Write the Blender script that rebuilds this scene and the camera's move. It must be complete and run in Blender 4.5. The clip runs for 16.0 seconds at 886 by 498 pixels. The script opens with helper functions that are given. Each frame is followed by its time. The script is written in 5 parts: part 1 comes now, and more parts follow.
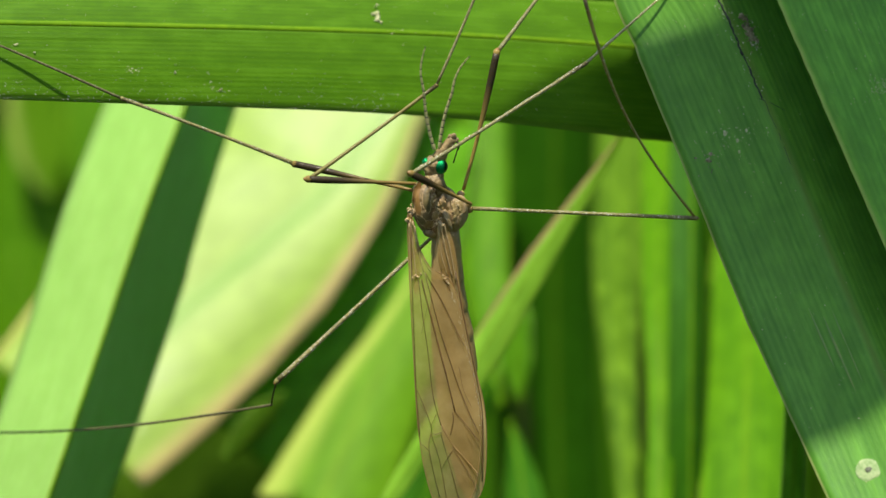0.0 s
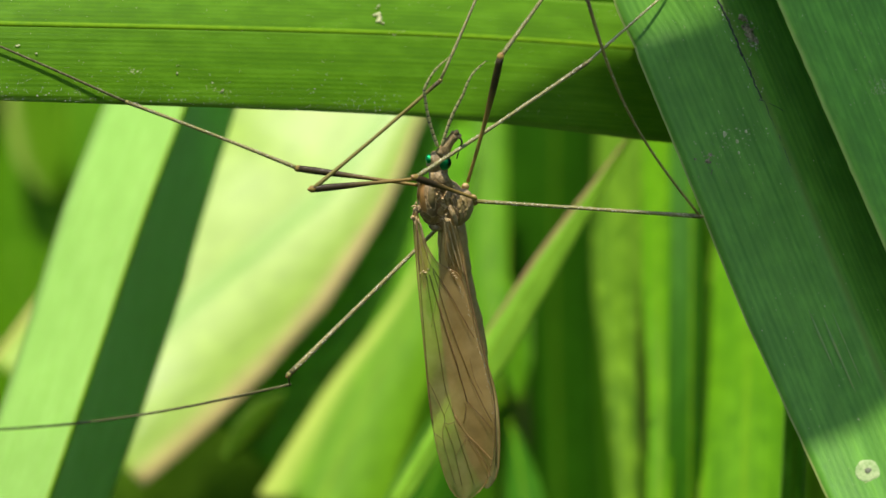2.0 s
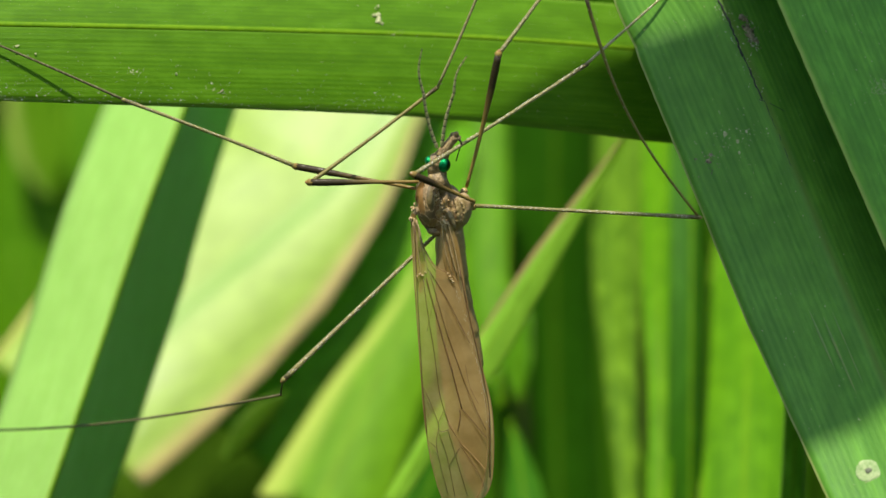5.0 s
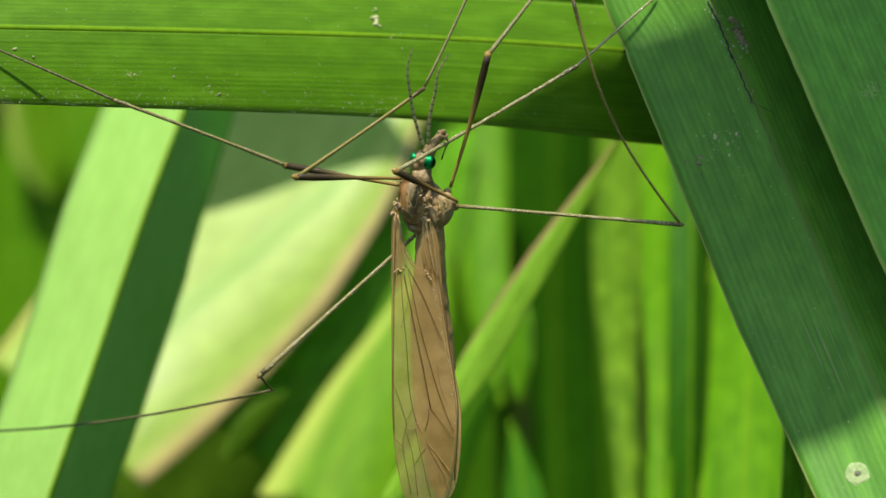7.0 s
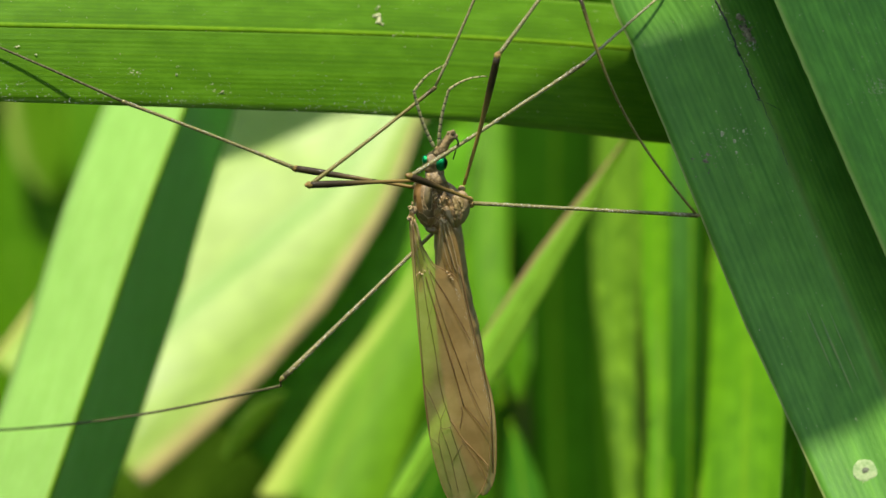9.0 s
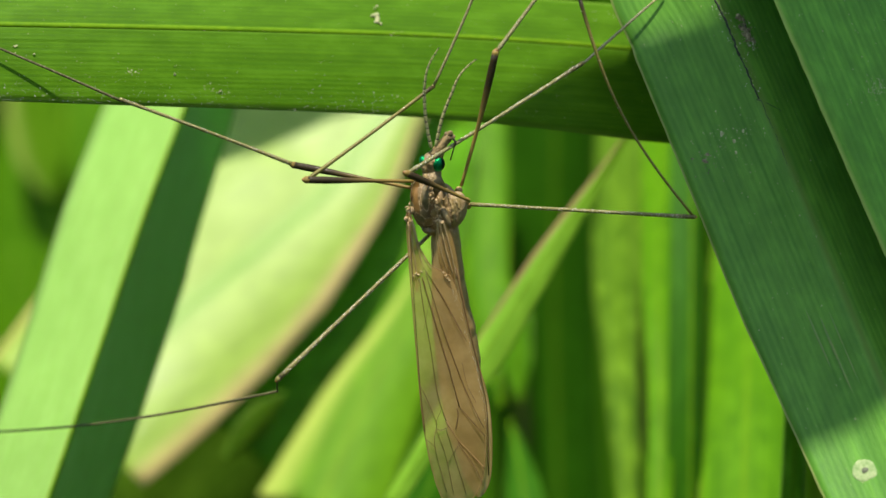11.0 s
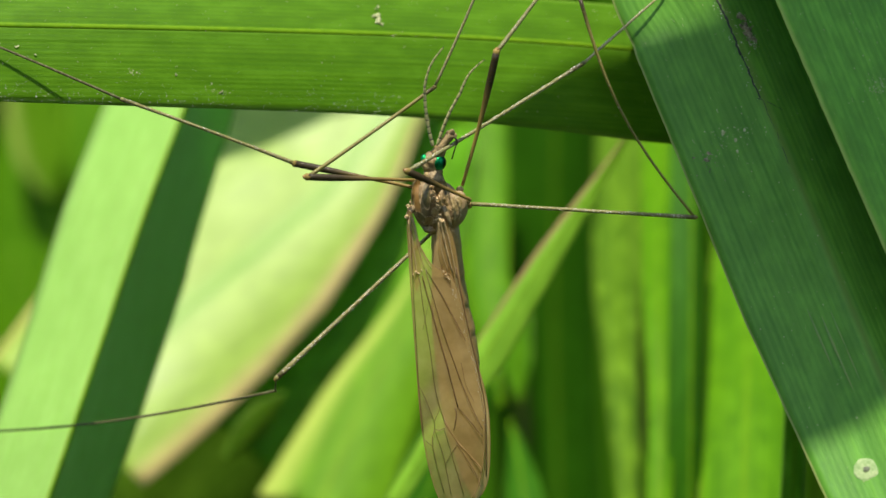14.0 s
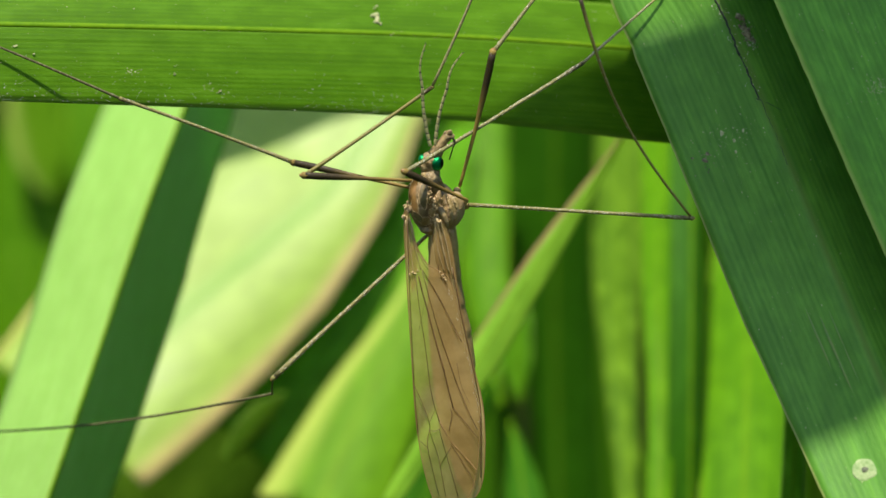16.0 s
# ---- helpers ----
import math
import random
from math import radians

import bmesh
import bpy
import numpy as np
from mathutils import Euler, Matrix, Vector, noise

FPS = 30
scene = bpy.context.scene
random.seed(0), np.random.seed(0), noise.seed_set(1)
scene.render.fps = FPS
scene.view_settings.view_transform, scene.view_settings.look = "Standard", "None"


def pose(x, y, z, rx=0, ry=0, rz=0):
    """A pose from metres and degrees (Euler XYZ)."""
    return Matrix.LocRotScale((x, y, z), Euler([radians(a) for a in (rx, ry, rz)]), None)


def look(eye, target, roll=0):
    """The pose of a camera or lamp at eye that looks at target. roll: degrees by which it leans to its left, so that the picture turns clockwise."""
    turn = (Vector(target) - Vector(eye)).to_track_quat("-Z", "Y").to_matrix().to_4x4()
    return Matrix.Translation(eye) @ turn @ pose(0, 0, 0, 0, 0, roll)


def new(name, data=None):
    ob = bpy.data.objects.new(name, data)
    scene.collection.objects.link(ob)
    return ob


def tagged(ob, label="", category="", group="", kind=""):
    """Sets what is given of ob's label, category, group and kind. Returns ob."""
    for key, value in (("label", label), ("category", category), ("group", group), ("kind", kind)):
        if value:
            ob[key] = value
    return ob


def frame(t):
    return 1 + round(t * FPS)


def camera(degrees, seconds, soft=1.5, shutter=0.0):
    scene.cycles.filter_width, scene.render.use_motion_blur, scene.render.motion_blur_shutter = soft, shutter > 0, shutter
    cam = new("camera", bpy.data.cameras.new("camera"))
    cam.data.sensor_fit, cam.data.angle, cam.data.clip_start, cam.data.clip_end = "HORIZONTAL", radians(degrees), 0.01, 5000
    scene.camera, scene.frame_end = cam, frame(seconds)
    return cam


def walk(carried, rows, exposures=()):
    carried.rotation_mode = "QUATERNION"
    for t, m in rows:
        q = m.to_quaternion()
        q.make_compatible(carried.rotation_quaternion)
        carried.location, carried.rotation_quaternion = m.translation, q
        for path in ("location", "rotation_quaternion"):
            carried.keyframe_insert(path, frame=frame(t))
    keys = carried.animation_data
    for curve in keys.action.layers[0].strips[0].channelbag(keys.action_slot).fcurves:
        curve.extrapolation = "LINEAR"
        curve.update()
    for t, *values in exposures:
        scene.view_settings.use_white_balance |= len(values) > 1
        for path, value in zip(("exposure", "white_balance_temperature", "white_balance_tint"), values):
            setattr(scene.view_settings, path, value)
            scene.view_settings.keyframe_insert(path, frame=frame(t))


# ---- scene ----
cam = camera(20, 16.0, soft=1.5)
cam.data.dof.use_dof = True
cam.data.dof.focus_distance = 0.1667
cam.data.dof.aperture_fstop = 28.0
walk(cam, [(0.0, look((0, -0.1667, 0), (0, 0, 0))), (16.0, look((0, -0.1667, 0), (0, 0, 0)))])
scene.view_settings.exposure = 0.45

# ---- light: a high sun from the front, and the blue sky ----
SUN = Vector((-0.10, -0.42, 0.90)).normalized()
world = bpy.data.worlds.new("sky")
scene.world = world
world.use_nodes = True
sky = world.node_tree.nodes.new("ShaderNodeTexSky")
sky.sky_type, sky.sun_disc = "NISHITA", False
sky.sun_elevation = math.asin(SUN.z)
sky.sun_rotation = math.atan2(SUN.x, SUN.y)
back = world.node_tree.nodes["Background"]
back.inputs["Strength"].default_value = 0.145
world.node_tree.links.new(sky.outputs["Color"], back.inputs["Color"])
sun = new("sun", bpy.data.lights.new("sun", "SUN"))
sun.data.energy, sun.data.angle, sun.data.color = 5.0, radians(0.53), (1.0, 0.93, 0.80)
sun.matrix_world = look(SUN * 2, (0, 0, 0))

from mathutils.bvhtree import BVHTree

MM = 0.001


# ---- materials ----
class Nodes:
    """A node material under construction."""

    def __init__(self, name):
        self.mat = bpy.data.materials.new(name)
        self.mat.use_nodes = True
        self.tree = self.mat.node_tree
        self.shader = self.tree.nodes["Principled BSDF"]
        self.out = self.tree.nodes["Material Output"]

    def add(self, kind, **values):
        n = self.tree.nodes.new("ShaderNode" + kind)
        for key, value in values.items():
            if key in ("operation", "blend_type", "data_type", "uv_map", "attribute_name", "noise_dimensions", "feature"):
                setattr(n, key, value)
            else:
                n.inputs[key.replace("_", " ")].default_value = value
        return n

    def link(self, a, b):
        self.tree.links.new(a, b)

    def ramp(self, source, stops):
        n = self.tree.nodes.new("ShaderNodeValToRGB")
        el = n.color_ramp.elements
        while len(el) < len(stops):
            el.new(0.5)
        for e, (at, c) in zip(el, stops):
            e.position = at
            e.color = (*c, 1) if len(c) == 3 else c
        self.link(source, n.inputs["Fac"])
        return n.outputs["Color"]

    def mix(self, fac, a, b, blend="MIX"):
        n = self.tree.nodes.new("ShaderNodeMix")
        n.data_type, n.blend_type = "RGBA", blend
        for value, socket in ((fac, n.inputs[0]), (a, n.inputs[6]), (b, n.inputs[7])):
            if isinstance(value, bpy.types.NodeSocket):
                self.link(value, socket)
            elif isinstance(value, tuple):
                socket.default_value = (*value, 1)
            else:
                socket.default_value = value
        return n.outputs[2]

    def noise(self, vector, scale, detail=3.0, rough=0.55):
        n = self.add("TexNoise", Scale=scale, Detail=detail, Roughness=rough)
        if vector is not None:
            self.link(vector, n.inputs["Vector"])
        return n.outputs["Fac"]

    def stretched(self, vector, x, y, z=1.0):
        n = self.add("Mapping", Scale=(x, y, z))
        self.link(vector, n.inputs["Vector"])
        return n.outputs["Vector"]

    def bump(self, height, distance, strength=0.6, onto=None):
        n = self.add("Bump", Strength=strength, Distance=distance)
        self.link(height, n.inputs["Height"])
        if onto is not None:
            self.link(onto, n.inputs["Normal"])
        return n.outputs["Normal"]


def leaf_material(name, dark, light, rib, margin, gloss=0.38, thin=0.3, veins=1.0, glow=(0.25, 0.5, 0.03), margin_at=0.93, dry=None, shine=0.28, rib_at=0.055, lines=0.2, spacing=0.6, blotches=0.3, soft=0.08):
    """Strap leaf: parallel veins along it (uv in millimetres), paler rib, thin margin, light that comes through."""
    k = Nodes(name)
    uv = k.add("UVMap", uv_map="grain").outputs["UV"]
    edge = k.add("UVMap", uv_map="edge").outputs["UV"]
    fine = k.noise(k.stretched(uv, 4.2, 0.05), 1.0, 2.0)
    broad = k.noise(k.stretched(uv, 1.1, 0.02), 1.0, 2.0)
    cloud = k.noise(k.stretched(uv, 0.14, 0.07), 1.0, 4.0)
    cells = k.noise(k.stretched(uv, 9.0, 2.2), 1.0, 2.0)
    bent = k.add("Mapping", Scale=(1.0 / spacing, 0.004, 1.0))
    k.link(uv, bent.inputs["Vector"])
    comb = k.add("TexWave", Scale=0.314, Distortion=2.0, Detail=2.0)
    comb.bands_direction = "X"
    k.link(bent.outputs["Vector"], comb.inputs["Vector"])
    tone = k.mix(0.45, fine, broad)
    comb_tone = k.mix(0.5, comb.outputs["Fac"], fine)
    tone = k.mix(lines, tone, comb_tone)
    tone = k.mix(0.35, tone, cloud)
    base = k.ramp(tone, [(0.5 - 0.16 / veins, dark), (0.5 + 0.16 / veins, light)])
    base = k.mix(k.ramp(cells, [(0.35, (0, 0, 0)), (0.8, (0.35, 0.35, 0.35))]), base, light)
    blotch = k.noise(k.stretched(uv, 0.75, 0.28), 1.0, 5.0, 0.65)
    base = k.mix(k.ramp(blotch, [(0.38, (blotches,) * 3), (0.56, (0, 0, 0))]), base, tuple(c * 0.6 for c in dark))
    base = k.mix(k.ramp(blotch, [(0.52, (0, 0, 0)), (0.72, (blotches,) * 3)]), base, tuple(min(1, c * 1.3 + 0.01) for c in light))
    split = k.tree.nodes.new("ShaderNodeSeparateXYZ")
    k.link(edge, split.inputs[0])
    away = k.add("Math", operation="ABSOLUTE")
    k.link(split.outputs["X"], away.inputs[0])
    base = k.mix(k.ramp(away.outputs[0], [(0.0, (0.85, 0.85, 0.85)), (rib_at, (0, 0, 0))]), base, rib)
    base = k.mix(k.ramp(away.outputs[0], [(margin_at, (0, 0, 0)), (1.0, (0.8, 0.8, 0.8))]), base, margin)
    if dry:
        colour, flank, reach, tip = dry
        half = k.add("Math", operation="MULTIPLY_ADD")
        k.link(split.outputs["X"], half.inputs[0])
        half.inputs[1].default_value, half.inputs[2].default_value = -0.5 * flank, 0.5
        wobble = k.add("Math", operation="MULTIPLY_ADD")
        k.link(cloud, wobble.inputs[0])
        wobble.inputs[1].default_value = 0.12
        k.link(half.outputs[0], wobble.inputs[2])
        ends = k.add("Math", operation="MULTIPLY_ADD")
        k.link(split.outputs["Y"], ends.inputs[0])
        ends.inputs[1].default_value = tip
        k.link(wobble.outputs[0], ends.inputs[2])
        base = k.mix(k.ramp(ends.outputs[0], [(reach, (0.9, 0.9, 0.9)), (reach + soft, (0, 0, 0))]), base, colour)
    k.shader.inputs["Specular IOR Level"].default_value = shine
    k.link(base, k.shader.inputs["Base Color"])
    rough = k.ramp(cells, [(0.3, (gloss - 0.06,) * 3), (0.7, (gloss + 0.12,) * 3)])
    k.link(rough, k.shader.inputs["Roughness"])
    height = k.mix(0.5, fine, cells)
    normal = k.bump(height, 0.00008, 0.45)
    normal = k.bump(broad, 0.0003, 0.3, normal)
    k.link(normal, k.shader.inputs["Normal"])
    through_light = k.add("BsdfTranslucent")
    k.link(k.mix(0.6, base, glow), through_light.inputs["Color"])
    k.link(normal, through_light.inputs["Normal"])
    both = k.add("MixShader", Fac=thin)
    k.link(k.shader.outputs[0], both.inputs[1])
    k.link(through_light.outputs[0], both.inputs[2])
    k.link(both.outputs[0], k.out.inputs["Surface"])
    return k.mat


def plain_material(name, dark, light, scale=2500.0, rough=0.5, metal=0.0, relief=0.00004, coat=0.0):
    """Mottled surface with a fine relief."""
    k = Nodes(name)
    where = k.add("TexCoord").outputs["Object"]
    tone = k.mix(0.4, k.noise(where, scale, 4.0), k.noise(where, scale * 0.2, 2.0))
    k.link(k.ramp(tone, [(0.36, dark), (0.64, light)]), k.shader.inputs["Base Color"])
    k.link(k.ramp(tone, [(0.3, (rough - 0.1,) * 3), (0.7, (rough + 0.1,) * 3)]), k.shader.inputs["Roughness"])
    k.shader.inputs["Metallic"].default_value = metal
    k.shader.inputs["Coat Weight"].default_value = coat
    k.link(k.bump(k.noise(where, scale * 1.6, 3.0), relief), k.shader.inputs["Normal"])
    return k.mat


def leg_material(name, base, tip, dark_from, rough=0.42, shine=0.4, spread=0.1, glint=0.0, scaly=1.0):
    """Leg segment that darkens towards its far end (uv: along it), with glossy specks painted pale as glints."""
    k = Nodes(name)
    uv = k.add("UVMap", uv_map="edge").outputs["UV"]
    split = k.tree.nodes.new("ShaderNodeSeparateXYZ")
    k.link(uv, split.inputs[0])
    where = k.add("TexCoord").outputs["Object"]
    along = k.ramp(split.outputs["Y"], [(0.0, base), (dark_from, base), (min(dark_from + spread, 0.99), tip), (1.0, tip)])
    mottle = k.noise(where, 2600.0, 3.0)
    speck = k.noise(where, 8200.0, 2.0)
    along = k.mix(k.ramp(mottle, [(0.35, (0.25 * scaly,) * 3), (0.65, (0, 0, 0))]), along, tuple(c * 0.5 for c in base))
    k.link(k.mix(k.ramp(speck, [(0.5, (0, 0, 0)), (0.66, (0.4 * scaly,) * 3)]), along, tuple(min(1, c * 2.8 + 0.03) for c in base)), k.shader.inputs["Base Color"])
    k.link(k.ramp(speck, [(0.45, (rough + 0.25,) * 3), (0.62, (max(0.12, rough - 0.16),) * 3)]), k.shader.inputs["Roughness"])
    k.shader.inputs["Specular IOR Level"].default_value = shine
    k.link(k.bump(k.mix(0.5, speck, k.noise(where, 14000.0, 2.0)), 0.00009, 0.15 + 0.75 * scaly), k.shader.inputs["Normal"])
    k.shader.inputs["Coat Weight"].default_value = glint
    k.shader.inputs["Coat Roughness"].default_value = 0.16
    k.link(k.bump(k.noise(where, 6500.0, 2.0), 0.00016, 1.0), k.shader.inputs["Coat Normal"])
    return k.mat


def wing_material(name, thin, thick):
    """Smoky brown membrane, mostly clear, wrinkled a little."""
    k = Nodes(name)
    where = k.add("TexCoord").outputs["Object"]
    haze = k.noise(where, 380.0, 4.0)
    tint = k.ramp(haze, [(0.35, (0.50, 0.345, 0.13)), (0.65, (0.68, 0.49, 0.21))])
    k.link(tint, k.shader.inputs["Base Color"])
    k.shader.inputs["Roughness"].default_value = 0.34
    k.shader.inputs["Specular IOR Level"].default_value = 0.6
    k.link(k.bump(k.mix(0.5, k.noise(where, 900.0, 3.0), k.noise(where, 5200.0, 2.0)), 0.00012, 0.5), k.shader.inputs["Normal"])
    lit = k.add("BsdfTranslucent")
    k.link(tint, lit.inputs["Color"])
    skin = k.add("MixShader", Fac=0.4)
    k.link(k.shader.outputs[0], skin.inputs[1])
    k.link(lit.outputs[0], skin.inputs[2])
    clear = k.add("BsdfTransparent", Color=(0.90, 0.82, 0.58, 1))
    whole = k.add("MixShader")
    k.link(k.ramp(haze, [(0.3, (thin,) * 3), (0.7, (thick,) * 3)]), whole.inputs[0])
    k.link(clear.outputs[0], whole.inputs[1])
    k.link(skin.outputs[0], whole.inputs[2])
    k.link(whole.outputs[0], k.out.inputs["Surface"])
    return k.mat


def thorax_material(name):
    """Greyish tan back with brown lengthwise stripes, seen turned a little to its side."""
    k = Nodes(name)
    where = k.add("TexCoord").outputs["Object"]
    split = k.tree.nodes.new("ShaderNodeSeparateXYZ")
    k.link(where, split.inputs[0])
    wob = k.add("Math", operation="MULTIPLY_ADD")
    k.link(k.noise(where, 700.0, 2.0), wob.inputs[0])
    wob.inputs[1].default_value = 0.0004
    k.link(split.outputs["X"], wob.inputs[2])
    scale = k.add("MapRange")
    k.link(wob.outputs[0], scale.inputs["Value"])
    scale.inputs["From Min"].default_value = -0.0015
    scale.inputs["From Max"].default_value = 0.0027
    pale, brown, grey = (0.29, 0.195, 0.085), (0.10, 0.058, 0.022), (0.29, 0.205, 0.088)
    bands = k.ramp(scale.outputs[0], [(0.0, pale), (0.28, (0.20, 0.135, 0.055)), (0.36, brown), (0.42, (0.26, 0.13, 0.05)), (0.47, pale), (0.62, pale), (1.0, grey)])
    spots = k.noise(where, 2600.0, 4.0)
    k.link(k.mix(k.ramp(spots, [(0.4, (0, 0, 0)), (0.75, (0.3, 0.3, 0.3))]), bands, (0.34, 0.24, 0.13)), k.shader.inputs["Base Color"])
    k.shader.inputs["Roughness"].default_value = 0.55
    k.link(k.bump(k.mix(0.4, spots, k.noise(where, 1100.0, 3.0)), 0.00026, 0.8), k.shader.inputs["Normal"])
    return k.mat


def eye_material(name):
    """Faceted metallic compound eye; its green sheen and dark far side are painted into the colour."""
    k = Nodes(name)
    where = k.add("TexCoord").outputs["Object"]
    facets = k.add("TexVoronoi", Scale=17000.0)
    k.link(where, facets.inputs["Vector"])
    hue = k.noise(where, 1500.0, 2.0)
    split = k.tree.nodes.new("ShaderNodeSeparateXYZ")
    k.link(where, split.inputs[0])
    # Unlit side of the sheen painted in: green turns black along x.
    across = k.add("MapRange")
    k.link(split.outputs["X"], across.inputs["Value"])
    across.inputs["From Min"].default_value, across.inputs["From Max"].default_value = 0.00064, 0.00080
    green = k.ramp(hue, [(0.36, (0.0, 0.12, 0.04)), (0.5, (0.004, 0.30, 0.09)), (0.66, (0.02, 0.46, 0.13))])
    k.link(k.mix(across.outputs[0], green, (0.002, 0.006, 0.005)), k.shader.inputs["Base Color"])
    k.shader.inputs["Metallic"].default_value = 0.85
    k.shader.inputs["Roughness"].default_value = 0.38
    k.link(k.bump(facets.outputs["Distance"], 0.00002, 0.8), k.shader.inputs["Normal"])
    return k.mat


LEAF_TOP = leaf_material("green_strap_leaf", (0.047, 0.140, 0.002), (0.093, 0.224, 0.004), (0.2, 0.40, 0.03), (0.16, 0.30, 0.03), gloss=0.5, thin=0.22, veins=0.8, shine=0.08, lines=0.5, spacing=0.36)
LEAF_RIGHT = leaf_material("bluish_strap_leaf", (0.058, 0.20, 0.013), (0.125, 0.33, 0.028), (0.10, 0.20, 0.015), (0.62, 0.62, 0.22), gloss=0.5, thin=0.12, margin_at=0.976, shine=0.3, veins=1.25, lines=0.32, spacing=0.43, blotches=0.3)
LEAF_FRONT = leaf_material("rough_green_strap_leaf", (0.075, 0.25, 0.014), (0.15, 0.40, 0.032), (0.10, 0.22, 0.02), (0.48, 0.62, 0.14), gloss=0.45, thin=0.12, margin_at=0.978, shine=0.3, veins=1.3, lines=0.34, spacing=0.5, blotches=0.36)
LEAF_PALE = leaf_material("pale_strap_leaf", (0.245, 0.40, 0.032), (0.385, 0.535, 0.085), (0.18, 0.40, 0.02), (0.72, 0.48, 0.22), gloss=0.40, thin=0.33, glow=(0.5, 0.75, 0.05), rib_at=0.13, blotches=0.3, shine=0.5, soft=0.13, dry=((0.93, 0.60, 0.33), -1, 0.055, 0.0))
LEAF_LEFT = leaf_material("light_green_strap_leaf", (0.27, 0.51, 0.088), (0.42, 0.66, 0.18), (0.36, 0.44, 0.02), (0.36, 0.5, 0.16), gloss=0.7, veins=0.65, blotches=0.15, thin=0.4, shine=0.06, rib_at=0.03, glow=(0.3, 0.85, 0.01))
LEAF_OLIVE = leaf_material("olive_strap_leaf", (0.045, 0.13, 0.004), (0.14, 0.27, 0.012), (0.16, 0.3, 0.02), (0.2, 0.3, 0.04), gloss=0.55, thin=0.3, shine=0.1, veins=1.4, blotches=0.6, glow=(0.2, 0.4, 0.01))
LEAF_EDGED = leaf_material("pale_edged_strap_leaf", (0.09, 0.30, 0.005), (0.16, 0.42, 0.015), (0.08, 0.2, 0.01), (0.5, 0.6, 0.2), gloss=0.5, thin=0.2, shine=0.1, margin_at=0.9, blotches=0.7)
LEAF_LIME = leaf_material("lime_strap_leaf", (0.036, 0.15, 0.001), (0.13, 0.32, 0.002), (0.19, 0.38, 0.008), (0.3, 0.42, 0.05), gloss=0.5, thin=0.3, shine=0.1, glow=(0.2, 0.5, 0.005))
LEAF_YELLOW = leaf_material("yellowing_strap_leaf", (0.085, 0.235, 0.002), (0.15, 0.33, 0.006), (0.26, 0.42, 0.02), (0.16, 0.34, 0.01), gloss=0.5, thin=0.3, margin_at=0.8, shine=0.1, soft=0.24, dry=((0.46, 0.56, 0.11), 1, 0.13, 0.0))
LEAF_WITHERED = leaf_material("withered_leaf", (0.07, 0.13, 0.008), (0.17, 0.19, 0.025), (0.16, 0.16, 0.04), (0.14, 0.16, 0.03), gloss=0.6, thin=0.2, shine=0.1)
LEAF_CLUMP = leaf_material("clump_leaf", (0.026, 0.108, 0.001), (0.07, 0.20, 0.003), (0.1, 0.22, 0.01), (0.1, 0.2, 0.02), gloss=0.55, thin=0.25, shine=0.08)
LEAF_DEEP = leaf_material("deep_green_strap_leaf", (0.018, 0.085, 0.001), (0.036, 0.145, 0.002), (0.08, 0.2, 0.01), (0.1, 0.2, 0.02), gloss=0.55, thin=0.2, shine=0.08)
LEAF_DRYING = leaf_material("drying_strap_leaf", (0.13, 0.32, 0.014), (0.23, 0.45, 0.032), (0.25, 0.44, 0.03), (0.3, 0.22, 0.1), gloss=0.45, thin=0.25, shine=0.15, dry=((0.28, 0.17, 0.085), 1, 0.46, 0.62))
RIB = plain_material("yellowish_midrib", (0.085, 0.19, 0.002), (0.13, 0.25, 0.004), 1500.0, 0.6)
RIB.node_tree.nodes["Principled BSDF"].inputs["Specular IOR Level"].default_value = 0.08
PALE_DUST = plain_material("whitish_dust", (0.40, 0.40, 0.26), (0.70, 0.68, 0.52), 9000.0, 0.8)
DUST = plain_material("pale_dust", (0.26, 0.30, 0.10), (0.56, 0.55, 0.30), 9000.0, 0.8)
DIRT = plain_material("dark_dirt", (0.06, 0.05, 0.022), (0.38, 0.34, 0.19), 5000.0, 0.85)
STAIN = plain_material("brownish_streak", (0.10, 0.24, 0.04), (0.19, 0.27, 0.06), 2500.0, 0.7)
SCAR = plain_material("dark_scar", (0.012, 0.02, 0.01), (0.035, 0.04, 0.02), 6000.0, 0.7)
SPOT = plain_material("whitish_spot", (0.16, 0.27, 0.07), (0.36, 0.43, 0.20), 5000.0, 0.7)
SPOT_CORE = plain_material("grey_spot_core", (0.05, 0.06, 0.03), (0.14, 0.15, 0.09), 7000.0, 0.7)
FEMUR = leg_material("amber_femur", (0.20, 0.135, 0.030), (0.026, 0.018, 0.006), 0.2, 0.42, 0.25, 0.5, scaly=0.12)
TIBIA = leg_material("grey_brown_tibia", (0.18, 0.165, 0.055), (0.035, 0.025, 0.01), 0.86, 0.3, 0.4, glint=0.12)
FEMUR_AMBER = leg_material("clear_amber_femur", (0.30, 0.205, 0.045), (0.028, 0.019, 0.007), 0.38, 0.34, 0.35, 0.4, scaly=0.1)
# Near-white colour that stands in for sun glints.
GLINT = plain_material("pale_painted_glint", (0.55, 0.52, 0.36), (0.85, 0.82, 0.66), 9000.0, 0.2)
JOINT = plain_material("amber_joint", (0.16, 0.075, 0.015), (0.34, 0.18, 0.05), 4000.0, 0.35)
LEG_PALE = leg_material("pale_glinting_leg", (0.175, 0.155, 0.042), (0.05, 0.04, 0.012), 0.92, 0.3, 0.45, glint=0.12)
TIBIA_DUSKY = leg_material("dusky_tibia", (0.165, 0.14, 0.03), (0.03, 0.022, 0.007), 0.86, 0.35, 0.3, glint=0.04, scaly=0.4)
